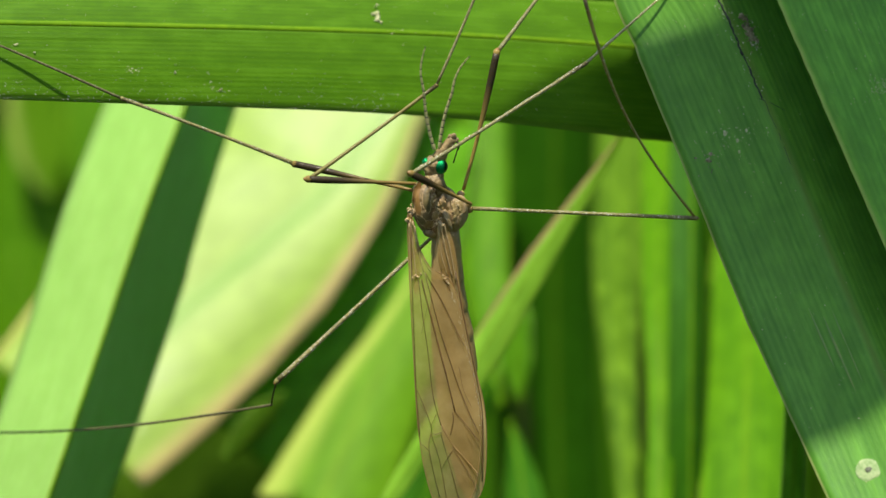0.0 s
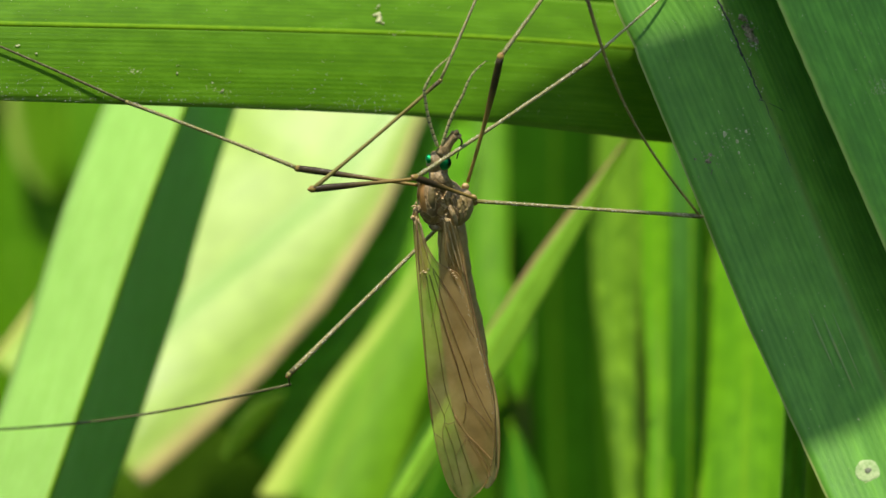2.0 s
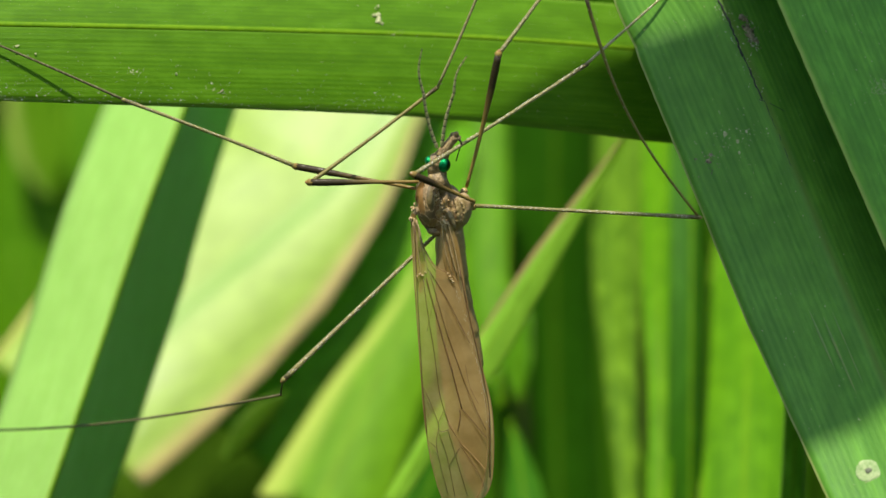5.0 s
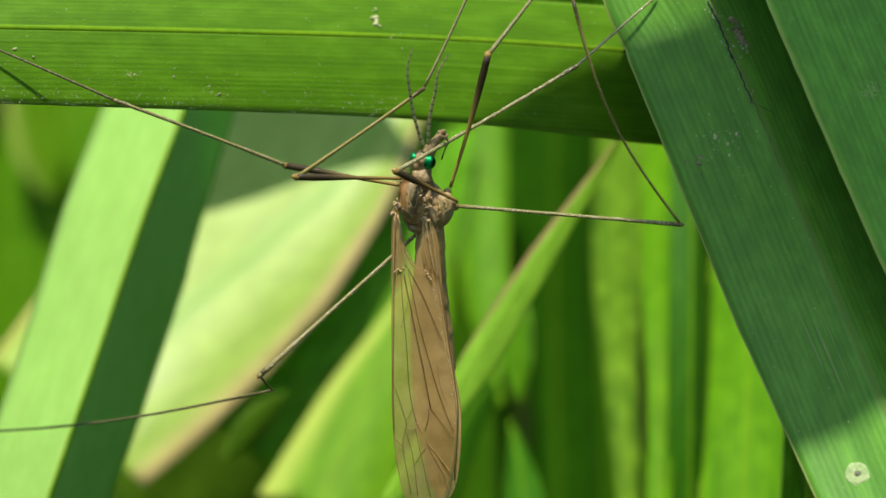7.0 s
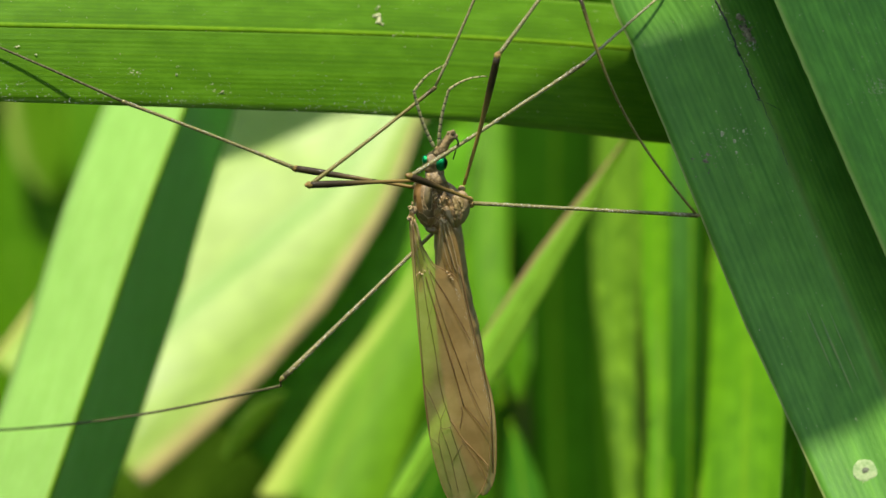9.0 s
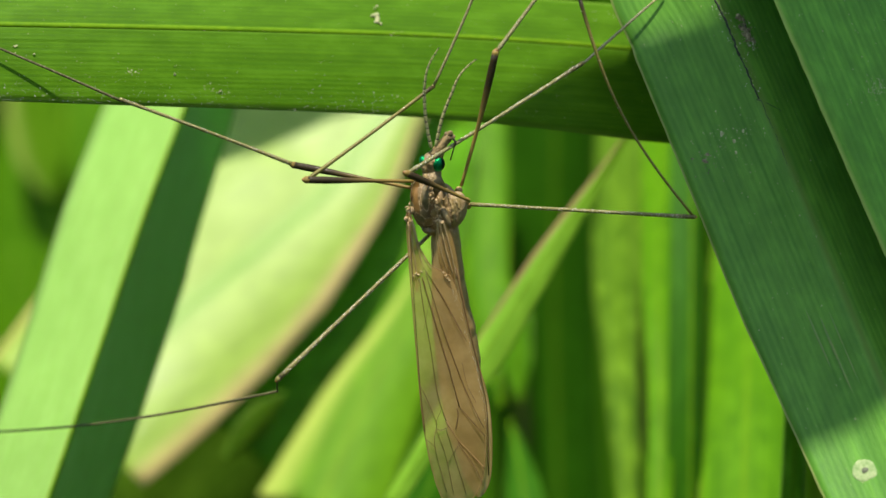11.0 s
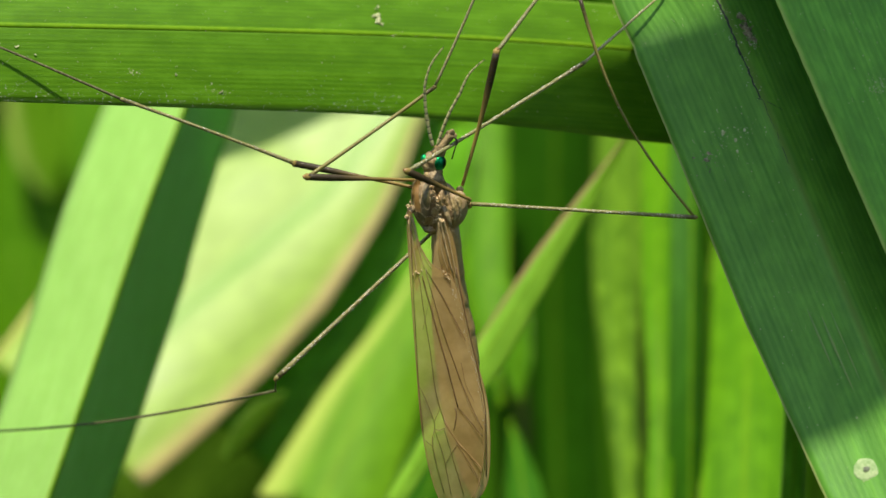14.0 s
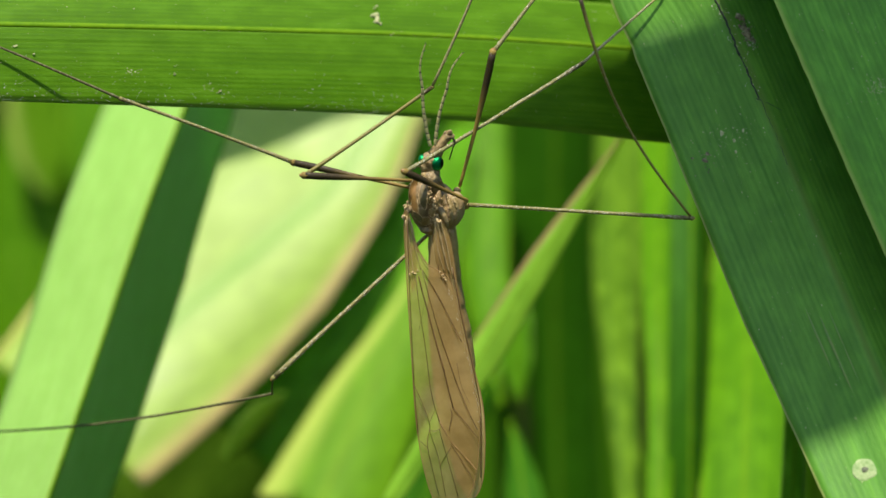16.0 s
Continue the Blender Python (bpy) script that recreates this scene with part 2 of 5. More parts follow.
TARSUS_PALE = leg_material("pale_tarsus", (0.30, 0.255, 0.095), (0.22, 0.185, 0.065), 0.7, 0.3, 0.8, glint=0.3)
TARSUS = leg_material("dark_tarsus", (0.085, 0.08, 0.03), (0.08, 0.075, 0.03), 0.7, 0.5, 0.2)
WING_OVER = wing_material("smoky_wing_membrane", 0.44, 0.56)
WING_FOLD = wing_material("straw_wing_base", 0.42, 0.62)
WING_UNDER = wing_material("folded_wing_membrane", 0.78, 0.92)
VEIN = plain_material("brown_wing_vein", (0.085, 0.038, 0.012), (0.19, 0.10, 0.035), 4000.0, 0.4)
STRIPE = plain_material("reddish_brown_stripe", (0.21, 0.11, 0.03), (0.37, 0.205, 0.065), 1500.0, 0.3, relief=0.00006)
STRIPE_DARK = plain_material("dark_brown_stripe", (0.09, 0.068, 0.025), (0.22, 0.165, 0.065), 1900.0, 0.4, relief=0.00008)
PLEURON = plain_material("greyish_side_plate", (0.11, 0.075, 0.026), (0.36, 0.265, 0.10), 1900.0, 0.45, relief=0.00016)
PALE_SKIN = plain_material("pale_crumpled_skin", (0.28, 0.185, 0.078), (0.60, 0.43, 0.21), 2600.0, 0.42, relief=0.00012)
PLATE = plain_material("tan_plate", (0.17, 0.105, 0.034), (0.44, 0.295, 0.115), 1800.0, 0.4, relief=0.00014)
COXA = plain_material("amber_leg_base", (0.24, 0.15, 0.045), (0.46, 0.32, 0.12), 1800.0, 0.36, relief=0.00008)
WINGRIB = plain_material("tan_wing_rib", (0.20, 0.115, 0.035), (0.34, 0.21, 0.075), 3000.0, 0.38)
STRAW = plain_material("straw_wing_vein", (0.26, 0.17, 0.07), (0.46, 0.34, 0.16), 3000.0, 0.4)
THORAX = thorax_material("striped_thorax")
ABDOMEN = plain_material("brown_abdomen", (0.22, 0.138, 0.042), (0.40, 0.27, 0.09), 1800.0, 0.5, relief=0.0001)
HEAD = plain_material("tan_head", (0.07, 0.045, 0.015), (0.42, 0.295, 0.125), 2600.0, 0.5, relief=0.00022)
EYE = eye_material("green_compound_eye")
ANTENNA = leg_material("banded_antenna", (0.40, 0.36, 0.15), (0.36, 0.32, 0.13), 0.8, scaly=0.3)
BRISTLE = plain_material("dark_bristle", (0.02, 0.014, 0.008), (0.05, 0.035, 0.02), 6000.0, 0.5)
SOIL = plain_material("garden_soil", (0.018, 0.022, 0.008), (0.05, 0.055, 0.02), 60.0, 0.9, relief=0.004)


# ---- mesh tools ----
def finish(name, bm, material, parent=None, label="", smooth=True):
    """Links a bmesh as one mesh object, under its thing where one is given."""
    bmesh.ops.recalc_face_normals(bm, faces=bm.faces)
    data = bpy.data.meshes.new(name)
    bm.to_mesh(data)
    bm.free()
    for poly in data.polygons:
        poly.use_smooth = smooth
    data.materials.append(material)
    ob = new(name, data)
    ob.parent = parent
    return tagged(ob, label)


def part(name, bm, material, parent, label=""):
    return finish(name, bm, material, parent, label)


def spline(points, n):
    """n + 1 points along a smooth curve through the points."""
    p = [Vector(q) for q in points]
    p = [2 * p[0] - p[1], *p, 2 * p[-1] - p[-2]]
    spans, out = len(p) - 3, []
    for i in range(n + 1):
        x = min(i / n * spans, spans - 1e-9)
        k, f = int(x), x - int(x)
        a, b, c, d = p[k:k + 4]
        out.append(0.5 * (2 * b + (c - a) * f + (2 * a - 5 * b + 4 * c - d) * f * f + (3 * b - a - 3 * c + d) * f ** 3))
    return out


def between(values, f):
    x = f * (len(values) - 1)
    k = min(int(x), len(values) - 2)
    return values[k] + (values[k + 1] - values[k]) * (x - k)


def strip(spine, left, right, fold_left, fold_right, face, n=48, m=7, bow=0.06, wave=0.0, seed=0.0):
    """A strap leaf in millimetres: half widths along the spine, each half folded back from the rib by its angle."""
    line, rows, length = spline(spine, n), [], 0.0
    face = Vector(face).normalized()
    for i, c in enumerate(line):
        f = i / n
        t = (line[min(i + 1, n)] - line[max(i - 1, 0)]).normalized()
        if i:
            length += (c - line[i - 1]).length
        side = t.cross(face).normalized()
        up = side.cross(t).normalized()
        row = []
        for j in range(-m, m + 1):
            g = abs(j) / m
            fold, half, way = (fold_left, between(left, f), side) if j >= 0 else (fold_right, between(right, f), -side)
            ripple = wave * half * noise.noise(Vector((f * 9 + seed, j * 0.05, seed)))
            d = way * math.cos(radians(fold)) - up * math.sin(radians(fold))
            lift = up * math.cos(radians(fold)) + way * math.sin(radians(fold))
            jag = 1 + 0.004 * noise.noise(Vector((f * 60, seed, 3.0))) * g
            p = c + d * half * g * jag + lift * (bow * half * math.sin(math.pi * g) + ripple * g)
            row.append((p, lift, g * (1 if j >= 0 else -1), half * g * (1 if j >= 0 else -1), length, f))
        rows.append(row)
    return rows


def leaf(name, spine, left, right, fold_left, fold_right, face, material, label, rib=None, n=48, m=7, thick=0.3, **more):
    """One strap leaf: a blade with thickness and, where it shows, a raised midrib."""
    bm = bmesh.new()
    grain = bm.loops.layers.uv.new("grain")
    edge = bm.loops.layers.uv.new("edge")
    rows = strip(spine, left, right, fold_left, fold_right, face, n, m, **more)
    tops, bottoms, info = [], [], {}
    for row in rows:
        a, b = [], []
        for p, lift, g, u, v, f in row:
            h = lift * thick * 0.5 * (1 - 0.75 * abs(g))
            for sheet, q in ((a, p + h), (b, p - h)):
                vert = bm.verts.new(q * MM)
                info[vert] = (u, v, g, f)
                sheet.append(vert)
        tops.append(a)
        bottoms.append(b)
    for i in range(len(rows) - 1):
        for sheet in (tops, bottoms):
            for j in range(2 * m):
                bm.faces.new((sheet[i][j], sheet[i][j + 1], sheet[i + 1][j + 1], sheet[i + 1][j]))
        for j in (0, 2 * m):
            bm.faces.new((tops[i][j], bottoms[i][j], bottoms[i + 1][j], tops[i + 1][j]))
    for i in (0, len(rows) - 1):
        for j in range(2 * m):
            bm.faces.new((tops[i][j], tops[i][j + 1], bottoms[i][j + 1], bottoms[i][j]))
    if abs(fold_left + fold_right) > 60:
        for i in range(len(rows) - 1):
            for sheet in (tops, bottoms):
                bm.edges.get((sheet[i][m], sheet[i + 1][m])).smooth = False
    for poly in bm.faces:
        for loop in poly.loops:
            u, v, g, f = info[loop.vert]
            loop[grain].uv = (u, v)
            loop[edge].uv = (g, f)
    ob = finish(name, bm, material)
    tagged(ob, label, "leaf", "strap leaves")
    if rib:
        centre = [row[m][0] + row[m][1] * (thick * 0.5 - rib * 0.6) for row in rows]
        part("midrib", tube(centre, [rib] * len(centre), 6), RIB, ob)
    return ob, rows


def tube(points, radii, sides=8, flat=1.0, bm=None, caps=True):
    """A tube in millimetres through the points, with uv along it."""
    bm = bm or bmesh.new()
    edge = bm.loops.layers.uv.get("edge") or bm.loops.layers.uv.new("edge")
    pts = [Vector(p) for p in points]
    rings, n, u = [], len(pts), None
    for i, p in enumerate(pts):
        t = (pts[min(i + 1, n - 1)] - pts[max(i - 1, 0)]).normalized()
        if u is None:
            u = t.cross(Vector((0.31, -0.9, 0.2))).normalized()
        u = (u - t * u.dot(t)).normalized()
        w = t.cross(u)
        rings.append([bm.verts.new((p + (u * math.cos(a) + w * flat * math.sin(a)) * radii[i]) * MM) for a in (2 * math.pi * s / sides for s in range(sides))])
    for i in range(n - 1):
        for s in range(sides):
            q = bm.faces.new((rings[i][s], rings[i][(s + 1) % sides], rings[i + 1][(s + 1) % sides], rings[i + 1][s]))
            for loop, f in zip(q.loops, (i, i, i + 1, i + 1)):
                loop[edge].uv = (s / sides, f / (n - 1))
    if caps:
        bm.faces.new(rings[0])
        bm.faces.new(rings[-1][::-1])
    return bm


def spikes(bm, points, radii, count, length, rng, lean=0.6):
    """Short fine hairs on a tube."""
    pts = [Vector(p) for p in points]
    for _ in range(count):
        f = rng.uniform(0.03, 0.98) * (len(pts) - 1)
        k = min(int(f), len(pts) - 2)
        p = pts[k].lerp(pts[k + 1], f - k)
        t = (pts[k + 1] - pts[k]).normalized()
        a = t.orthogonal().normalized()
        a.rotate(Matrix.Rotation(rng.uniform(0, 6.28), 3, t))
        r = radii[k]
        d = (a + t * lean).normalized()
        s = t.cross(a) * 0.02
        b = p + a * r * 0.9
        bm.faces.new([bm.verts.new(q * MM) for q in (b - s, b + s, b + d * length)])


def blob(centre, radii, turn=(0, 0, 0), seg=20, rings=14, bumps=0.0, seed=0.0, bm=None, freq=1.3):
    """A rounded, slightly lumpy body in millimetres."""
    bm = bm or bmesh.new()
    start = set(bm.verts)
    bmesh.ops.create_uvsphere(bm, u_segments=seg, v_segments=rings, radius=1.0)
    m = Euler([radians(a) for a in turn]).to_matrix()
    for v in bm.verts:
        if v in start:
            continue
        p = Vector(v.co)
        p *= 1 + bumps * noise.noise(p * freq + Vector((seed, seed, 0)))
        v.co = (m @ Vector((p.x * radii[0], p.y * radii[1], p.z * radii[2])) + Vector(centre)) * MM
    return bm


# ---- ground ----
def ground():
    bm = bmesh.new()
    bmesh.ops.create_grid(bm, x_segments=40, y_segments=40, size=200.0)
    for v in bm.verts:
        v.co = Vector((v.co.x, v.co.y, -0.42))
    tagged(finish("ground", bm, SOIL), "dark garden soil under the leaves", "ground", kind="structure")


ground()

# ---- the two sharp leaves and the fly's perch ----
TOP_LABEL = "green strap leaf with a yellowish midrib and dust, lying level"
leaf_top, rows_top = leaf("strap_leaf", [(-62.59, -1.5, 14.15), (-40.7, 0.2, 14.91), (-29.69, 1.6, 14.99), (-3.32, 8.5, 14.94), (13.55, 12.5, 14.23), (29.43, 16.0, 12.78), (55.57, 21.0, 8.9)],
    [4.2, 5.0, 5.35, 5.95, 6.75, 7.1, 6.2], [3.1, 3.5, 3.6, 3.75, 3.9, 4.4, 3.8], 6, 12, (0, -0.94, 0.34), LEAF_TOP, TOP_LABEL, rib=0.26, n=120, m=10, thick=0.18, bow=0.035)
RIGHT_LABEL = "broad bluish-green strap leaf, partly shaded, with dirt and a dark scar"
leaf_right, rows_right = leaf("strap_leaf", [(20.5, 8.5, 34.0), (17.45, 4.7, 21.5), (19.49, 3.2, 15.63), (22.98, 0.8, 6.52), (26.26, -1.8, -2.26), (31.48, -8.6, -16.75), (37.72, -19.6, -32.79)],
    [5.7, 6.3, 6.8, 6.8, 6.8, 6.1, 6.1], [7.0] * 7, 7, 25, (0, -1, 0.0), LEAF_RIGHT, RIGHT_LABEL, n=120, m=10, bow=-0.05)
leaf_front, rows_front = leaf("strap_leaf", [(26.11, 7.6, 42.58), (30.23, 6.5, 32.18), (34.28, 5.3, 21.9), (37.86, 4.0, 12.67), (41.28, 2.6, 3.66), (47.06, -0.8, -11.72), (54.7, -6.3, -30.09)],
    [15.6, 15.6, 15.6, 15.4, 15.1, 14.2, 13.4], [9.0] * 7, -29, 24, (0, -1, 0.0), LEAF_FRONT, "bluish-green strap leaf with a fine pale edge, overlapping another", rib=0.1, n=120, m=10, bow=0.03)
stalk_bm = tube(spline([(2.0, -4.4, 29.5), (8.5, -4.5, 29.85), (15.0, -4.5, 29.9), (32.0, -5.0, 33.0), (70.0, -9.0, 46.0)], 60), [0.42 * min(1, 0.2 + 0.1 * i) + 0.02 * math.sin(i * 0.9) for i in range(61)], 10)
stalk = tagged(finish("grass_stalk", stalk_bm, LEAF_DEEP), "thin green grass stalk that the legs hold", "stalk")


# ---- blurred leaves behind ----
def rear_leaves():
    made = {}
    made["left"] = leaf("strap_leaf", [(-20.03, 36.6, 13.76), (-20.74, 36.0, 11.49), (-23.30, 31.0, 3.11), (-25.88, 27.0, -6.06), (-27.98, 23.5, -13.56), (-30.56, 21.0, -21.91)],
        [8.84, 8.8, 8.7, 8.25, 7.93, 7.83], [9.3, 9.9, 11.5, 11.2, 10.9, 10.6], 36, 72, (0, -1, 0), LEAF_LEFT, "light green keeled strap leaf, one flank in shade", rib=0.1, bow=0.02)[0]
    made["pale"] = leaf("strap_leaf", [(-1.39, 90.0, 19.11), (-5.36, 87.0, 13.47), (-10.52, 82.0, 6.15), (-17.21, 77.0, 0.05), (-23.84, 72.0, -5.58), (-28.72, 68.0, -10.24), (-34.45, 64.0, -15.77)],
        [18.5, 18.5, 17.5, 16.5, 14.5, 12.5, 10.5], [1.9, 3.2, 5.5, 8.4, 9.8, 10.0, 9.6], -1, 14, (-0.12, -0.84, 0.54), LEAF_PALE, "broad pale yellow-green strap leaf with a dry brown edge", rib=0.1, wave=0.02)[0]
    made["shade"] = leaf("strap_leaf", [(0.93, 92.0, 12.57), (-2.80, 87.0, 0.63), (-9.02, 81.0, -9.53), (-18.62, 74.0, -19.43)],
        [3.0, 4.6, 4.6, 5.0], [3.0, 4.6, 4.6, 5.0], 8, 8, (0.2, -1, 0.3), LEAF_EDGED, "green strap leaf in shade under another", rib=0.08)[0]
    made["yellow"] = leaf("strap_leaf", [(0.34, 84.0, 2.99), (-2.97, 78.0, -6.11), (-7.73, 72.0, -14.98), (-11.46, 66.0, -24.02)],
        [0.4, 2.5, 4.5, 6.5], [0.4, 4.0, 5.4, 6.0], 8, 14, (-0.15, -0.9, 0.4), LEAF_YELLOW, "yellow-green strap leaf leaning among the others", rib=0.12)[0]
    made["narrow"] = leaf("strap_leaf", [(14.79, 35.0, 9.30), (12.70, 35.0, 6.08), (7.90, 34.0, -1.04), (3.41, 33.0, -8.40), (-0.63, 32.0, -14.57), (-4.18, 31.0, -20.19)],
        [0.15, 0.5, 1.2, 1.5, 0.95, 0.75], [0.15, 0.5, 1.2, 1.5, 0.95, 0.75], 15, 10, (-0.1, -1, 0.3), LEAF_DRYING, "narrow pale strap leaf with a brown drying tip", rib=0.08)[0]
    made["under"] = leaf("strap_leaf", [(4.2, 62.0, -12.0), (1.2, 58.0, -16.5), (-1.0, 54.0, -20.5), (-3.6, 50.0, -25.5)],
        [1.2, 2.6, 3.0, 3.0], [1.2, 2.6, 3.0, 3.0], 15, 10, (0.3, -1, 0.0), LEAF_DEEP, "deep green strap leaf low in the clump", rib=0.08)[0]
    made["lime"] = leaf("strap_leaf", [(4.63, 104.0, 24.42), (4.77, 95.0, 10.66), (4.78, 86.0, -2.22), (5.13, 81.0, -8.86), (5.7, 77.0, -15.3)],
        [3.1, 3.1, 3.1, 1.8, 0.2], [1.9, 1.9, 1.9, 1.2, 0.2], 10, 10, (-0.1, -1, 0.3), LEAF_LIME, "upright lime green strap leaf", rib=0.12)[0]
    made["upright"] = leaf("strap_leaf", [(20.16, 110.0, 16.86), (17.2, 80.0, -0.5), (16.36, 62.0, -10.75), (16.13, 48.0, -23.13)],
        [3.0, 2.6, 1.9, 1.1], [3.0, 2.4, 1.4, 0.9], 12, 18, (-0.1, -1, 0.3), LEAF_OLIVE, "upright olive green strap leaf", rib=0.12)[0]
    made["strip"] = leaf("strap_leaf", [(22.69, 96.0, 16.01), (19.37, 60.0, -1.99), (18.64, 48.0, -12.51), (17.76, 40.0, -22.27)],
        [1.8, 1.5, 1.2, 1.1], [1.2, 1.2, 1.1, 1.1], 10, 16, (-0.1, -1, 0.3), LEAF_LIME, "upright bright green strap leaf", rib=0.12)[0]
    made["deep"] = leaf("strap_leaf", [(22.48, 60.0, 13.82), (21.44, 50.0, -0.44), (20.85, 45.0, -12.33), (20.56, 43.0, -22.59)],
        [2.0, 1.9, 1.9, 1.9], [1.6, 1.55, 1.5, 1.5], 20, 30, (0.3, -1, 0.1), LEAF_DEEP, "deep green upright strap leaf", rib=0.12)[0]
    made["bright"] = leaf("strap_leaf", [(32.17, 86.0, 8.01), (28.31, 66.0, -4.13), (26.46, 52.0, -12.74), (24.69, 40.0, -22.27)],
        [3.6, 3.8, 3.8, 3.8], [3.6, 3.6, 3.6, 3.6], 8, 10, (-0.1, -1, 0.3), LEAF_LIME, "broad upright bright green strap leaf", rib=0.12)[0]
    made["edge"] = leaf("strap_leaf", [(27.02, 24.0, -6.39), (26.85, 24.0, -11.32), (26.68, 24.0, -15.40), (26.46, 24.0, -19.90)],
        [0.9, 0.9, 0.9, 0.9], [0.7, 0.8, 0.9, 0.9], 10, 10, (0.1, -1, 0.3), LEAF_EDGED, "deep green strap leaf with a thin pale edge", rib=0.08)[0]
    made["patch"] = leaf("strap_leaf", [(6.60, 76.0, -3.22), (6.77, 76.0, -6.50), (7.10, 76.0, -10.86), (7.42, 76.0, -14.96)],
        [0.2, 1.9, 1.8, 0.1], [0.2, 1.8, 1.5, 0.1], 10, 10, (-0.1, -1, 0.3), LEAF_EDGED, "upright lime green strap leaf", rib=0.12)[0]
    made["sprout"] = leaf("strap_leaf", [(6.28, 70.0, -16.02), (6.86, 66.0, -18.79), (7.25, 62.0, -21.55), (7.63, 58.0, -24.71)],
        [0.1, 1.0, 1.7, 2.0], [0.1, 1.0, 1.7, 2.0], 10, 10, (-0.1, -1, 0.3), LEAF_DEEP, "young green leaf tip low in the clump", rib=0.1)[0]
    made["dark"] = leaf("strap_leaf", [(12.6, 112.0, 23.89), (12.38, 114.0, 1.33), (12.78, 116.0, -20.29), (13.83, 118.0, -48.61)],
        [5.4, 5.8, 7.2, 7.2], [5.1, 5.1, 5.6, 6.2], 14, 24, (0.05, -1, 0.02), LEAF_DEEP, "deep green upright strap leaf in shade", rib=0.12)[0]
    made["corner"] = leaf("strap_leaf", [(-49.64, 176.0, 25.51), (-51.49, 174.0, 15.40), (-51.80, 172.0, 3.12), (-53.31, 170.0, -15.07)],
        [8.0, 14.0, 15.0, 13.0], [6.0, 9.0, 10.0, 9.0], 10, 10, (-0.1, -1, 0.4), LEAF_LIME, "far blurred green strap leaf", rib=0.12)[0]
    made["corner_mid"] = leaf("strap_leaf", [(-56.01, 168.0, 25.67), (-54.88, 168.0, 18.89), (-53.37, 168.0, 12.12), (-52.24, 168.0, 6.85)],
        [1.0, 3.5, 3.5, 0.5], [1.0, 3.5, 3.5, 0.5], 10, 10, (0.1, -1, 0.3), LEAF_YELLOW, "far blurred yellow-green strap leaf", rib=0.12)[0]
    made["corner_low"] = leaf("strap_leaf", [(-57.54, 166.0, 0.07), (-57.00, 165.0, -8.88), (-56.08, 164.0, -22.24), (-55.17, 163.0, -34.04)],
        [1.0, 4.5, 5.0, 5.0], [1.0, 3.5, 4.0, 4.0], 10, 10, (-0.1, -1, 0.3), LEAF_LIME, "far blurred green strap leaf", rib=0.12)[0]
    made["streak"] = leaf("strap_leaf", [(22.05, 90.0, 6.41), (21.08, 88.0, -2.23), (20.57, 86.0, -11.31), (19.69, 82.0, -20.08)],
        [0.3, 0.9, 0.9, 0.5], [0.3, 0.9, 0.9, 0.5], 5, 5, (-0.1, -1, 0.3), LEAF_WITHERED, "thin withered brown leaf among green ones", rib=0.06)[0]
    made["wilted"] = leaf("strap_leaf", [(7.77, 112.0, -12.48), (8.34, 110.0, -15.5), (8.77, 108.0, -19.09), (9.2, 106.0, -22.02)],
        [0.2, 0.9, 0.8, 0.2], [0.2, 0.9, 0.8, 0.2], 5, 5, (-0.1, -1, 0.3), LEAF_WITHERED, "thin withered brown leaf among green ones", rib=0.06)[0]
    made["bent"] = leaf("strap_leaf", [(-10.13, 146.0, -2.74), (-19.97, 146.0, -14.70), (-28.32, 145.0, -25.17), (-38.01, 144.0, -36.27)],
        [4.0, 9, 10, 10], [6, 11, 12, 12], 6, 6, (0.4, -1, -0.1), LEAF_OLIVE, "olive green strap leaf bending away under others", rib=0.06)[0]
    made["low"] = leaf("strap_leaf", [(-14.41, 63.0, -13.12), (-16.25, 62.0, -15.02), (-18.13, 61.0, -17.10), (-19.83, 60.0, -19.07)],
        [0.2, 1.4, 1.4, 0.2], [0.2, 1.4, 1.4, 0.2], 5, 5, (0.5, -0.85, -0.15), LEAF_OLIVE, "olive strap leaf low in the clump", rib=0.06)[0]
    return made


rear = rear_leaves()


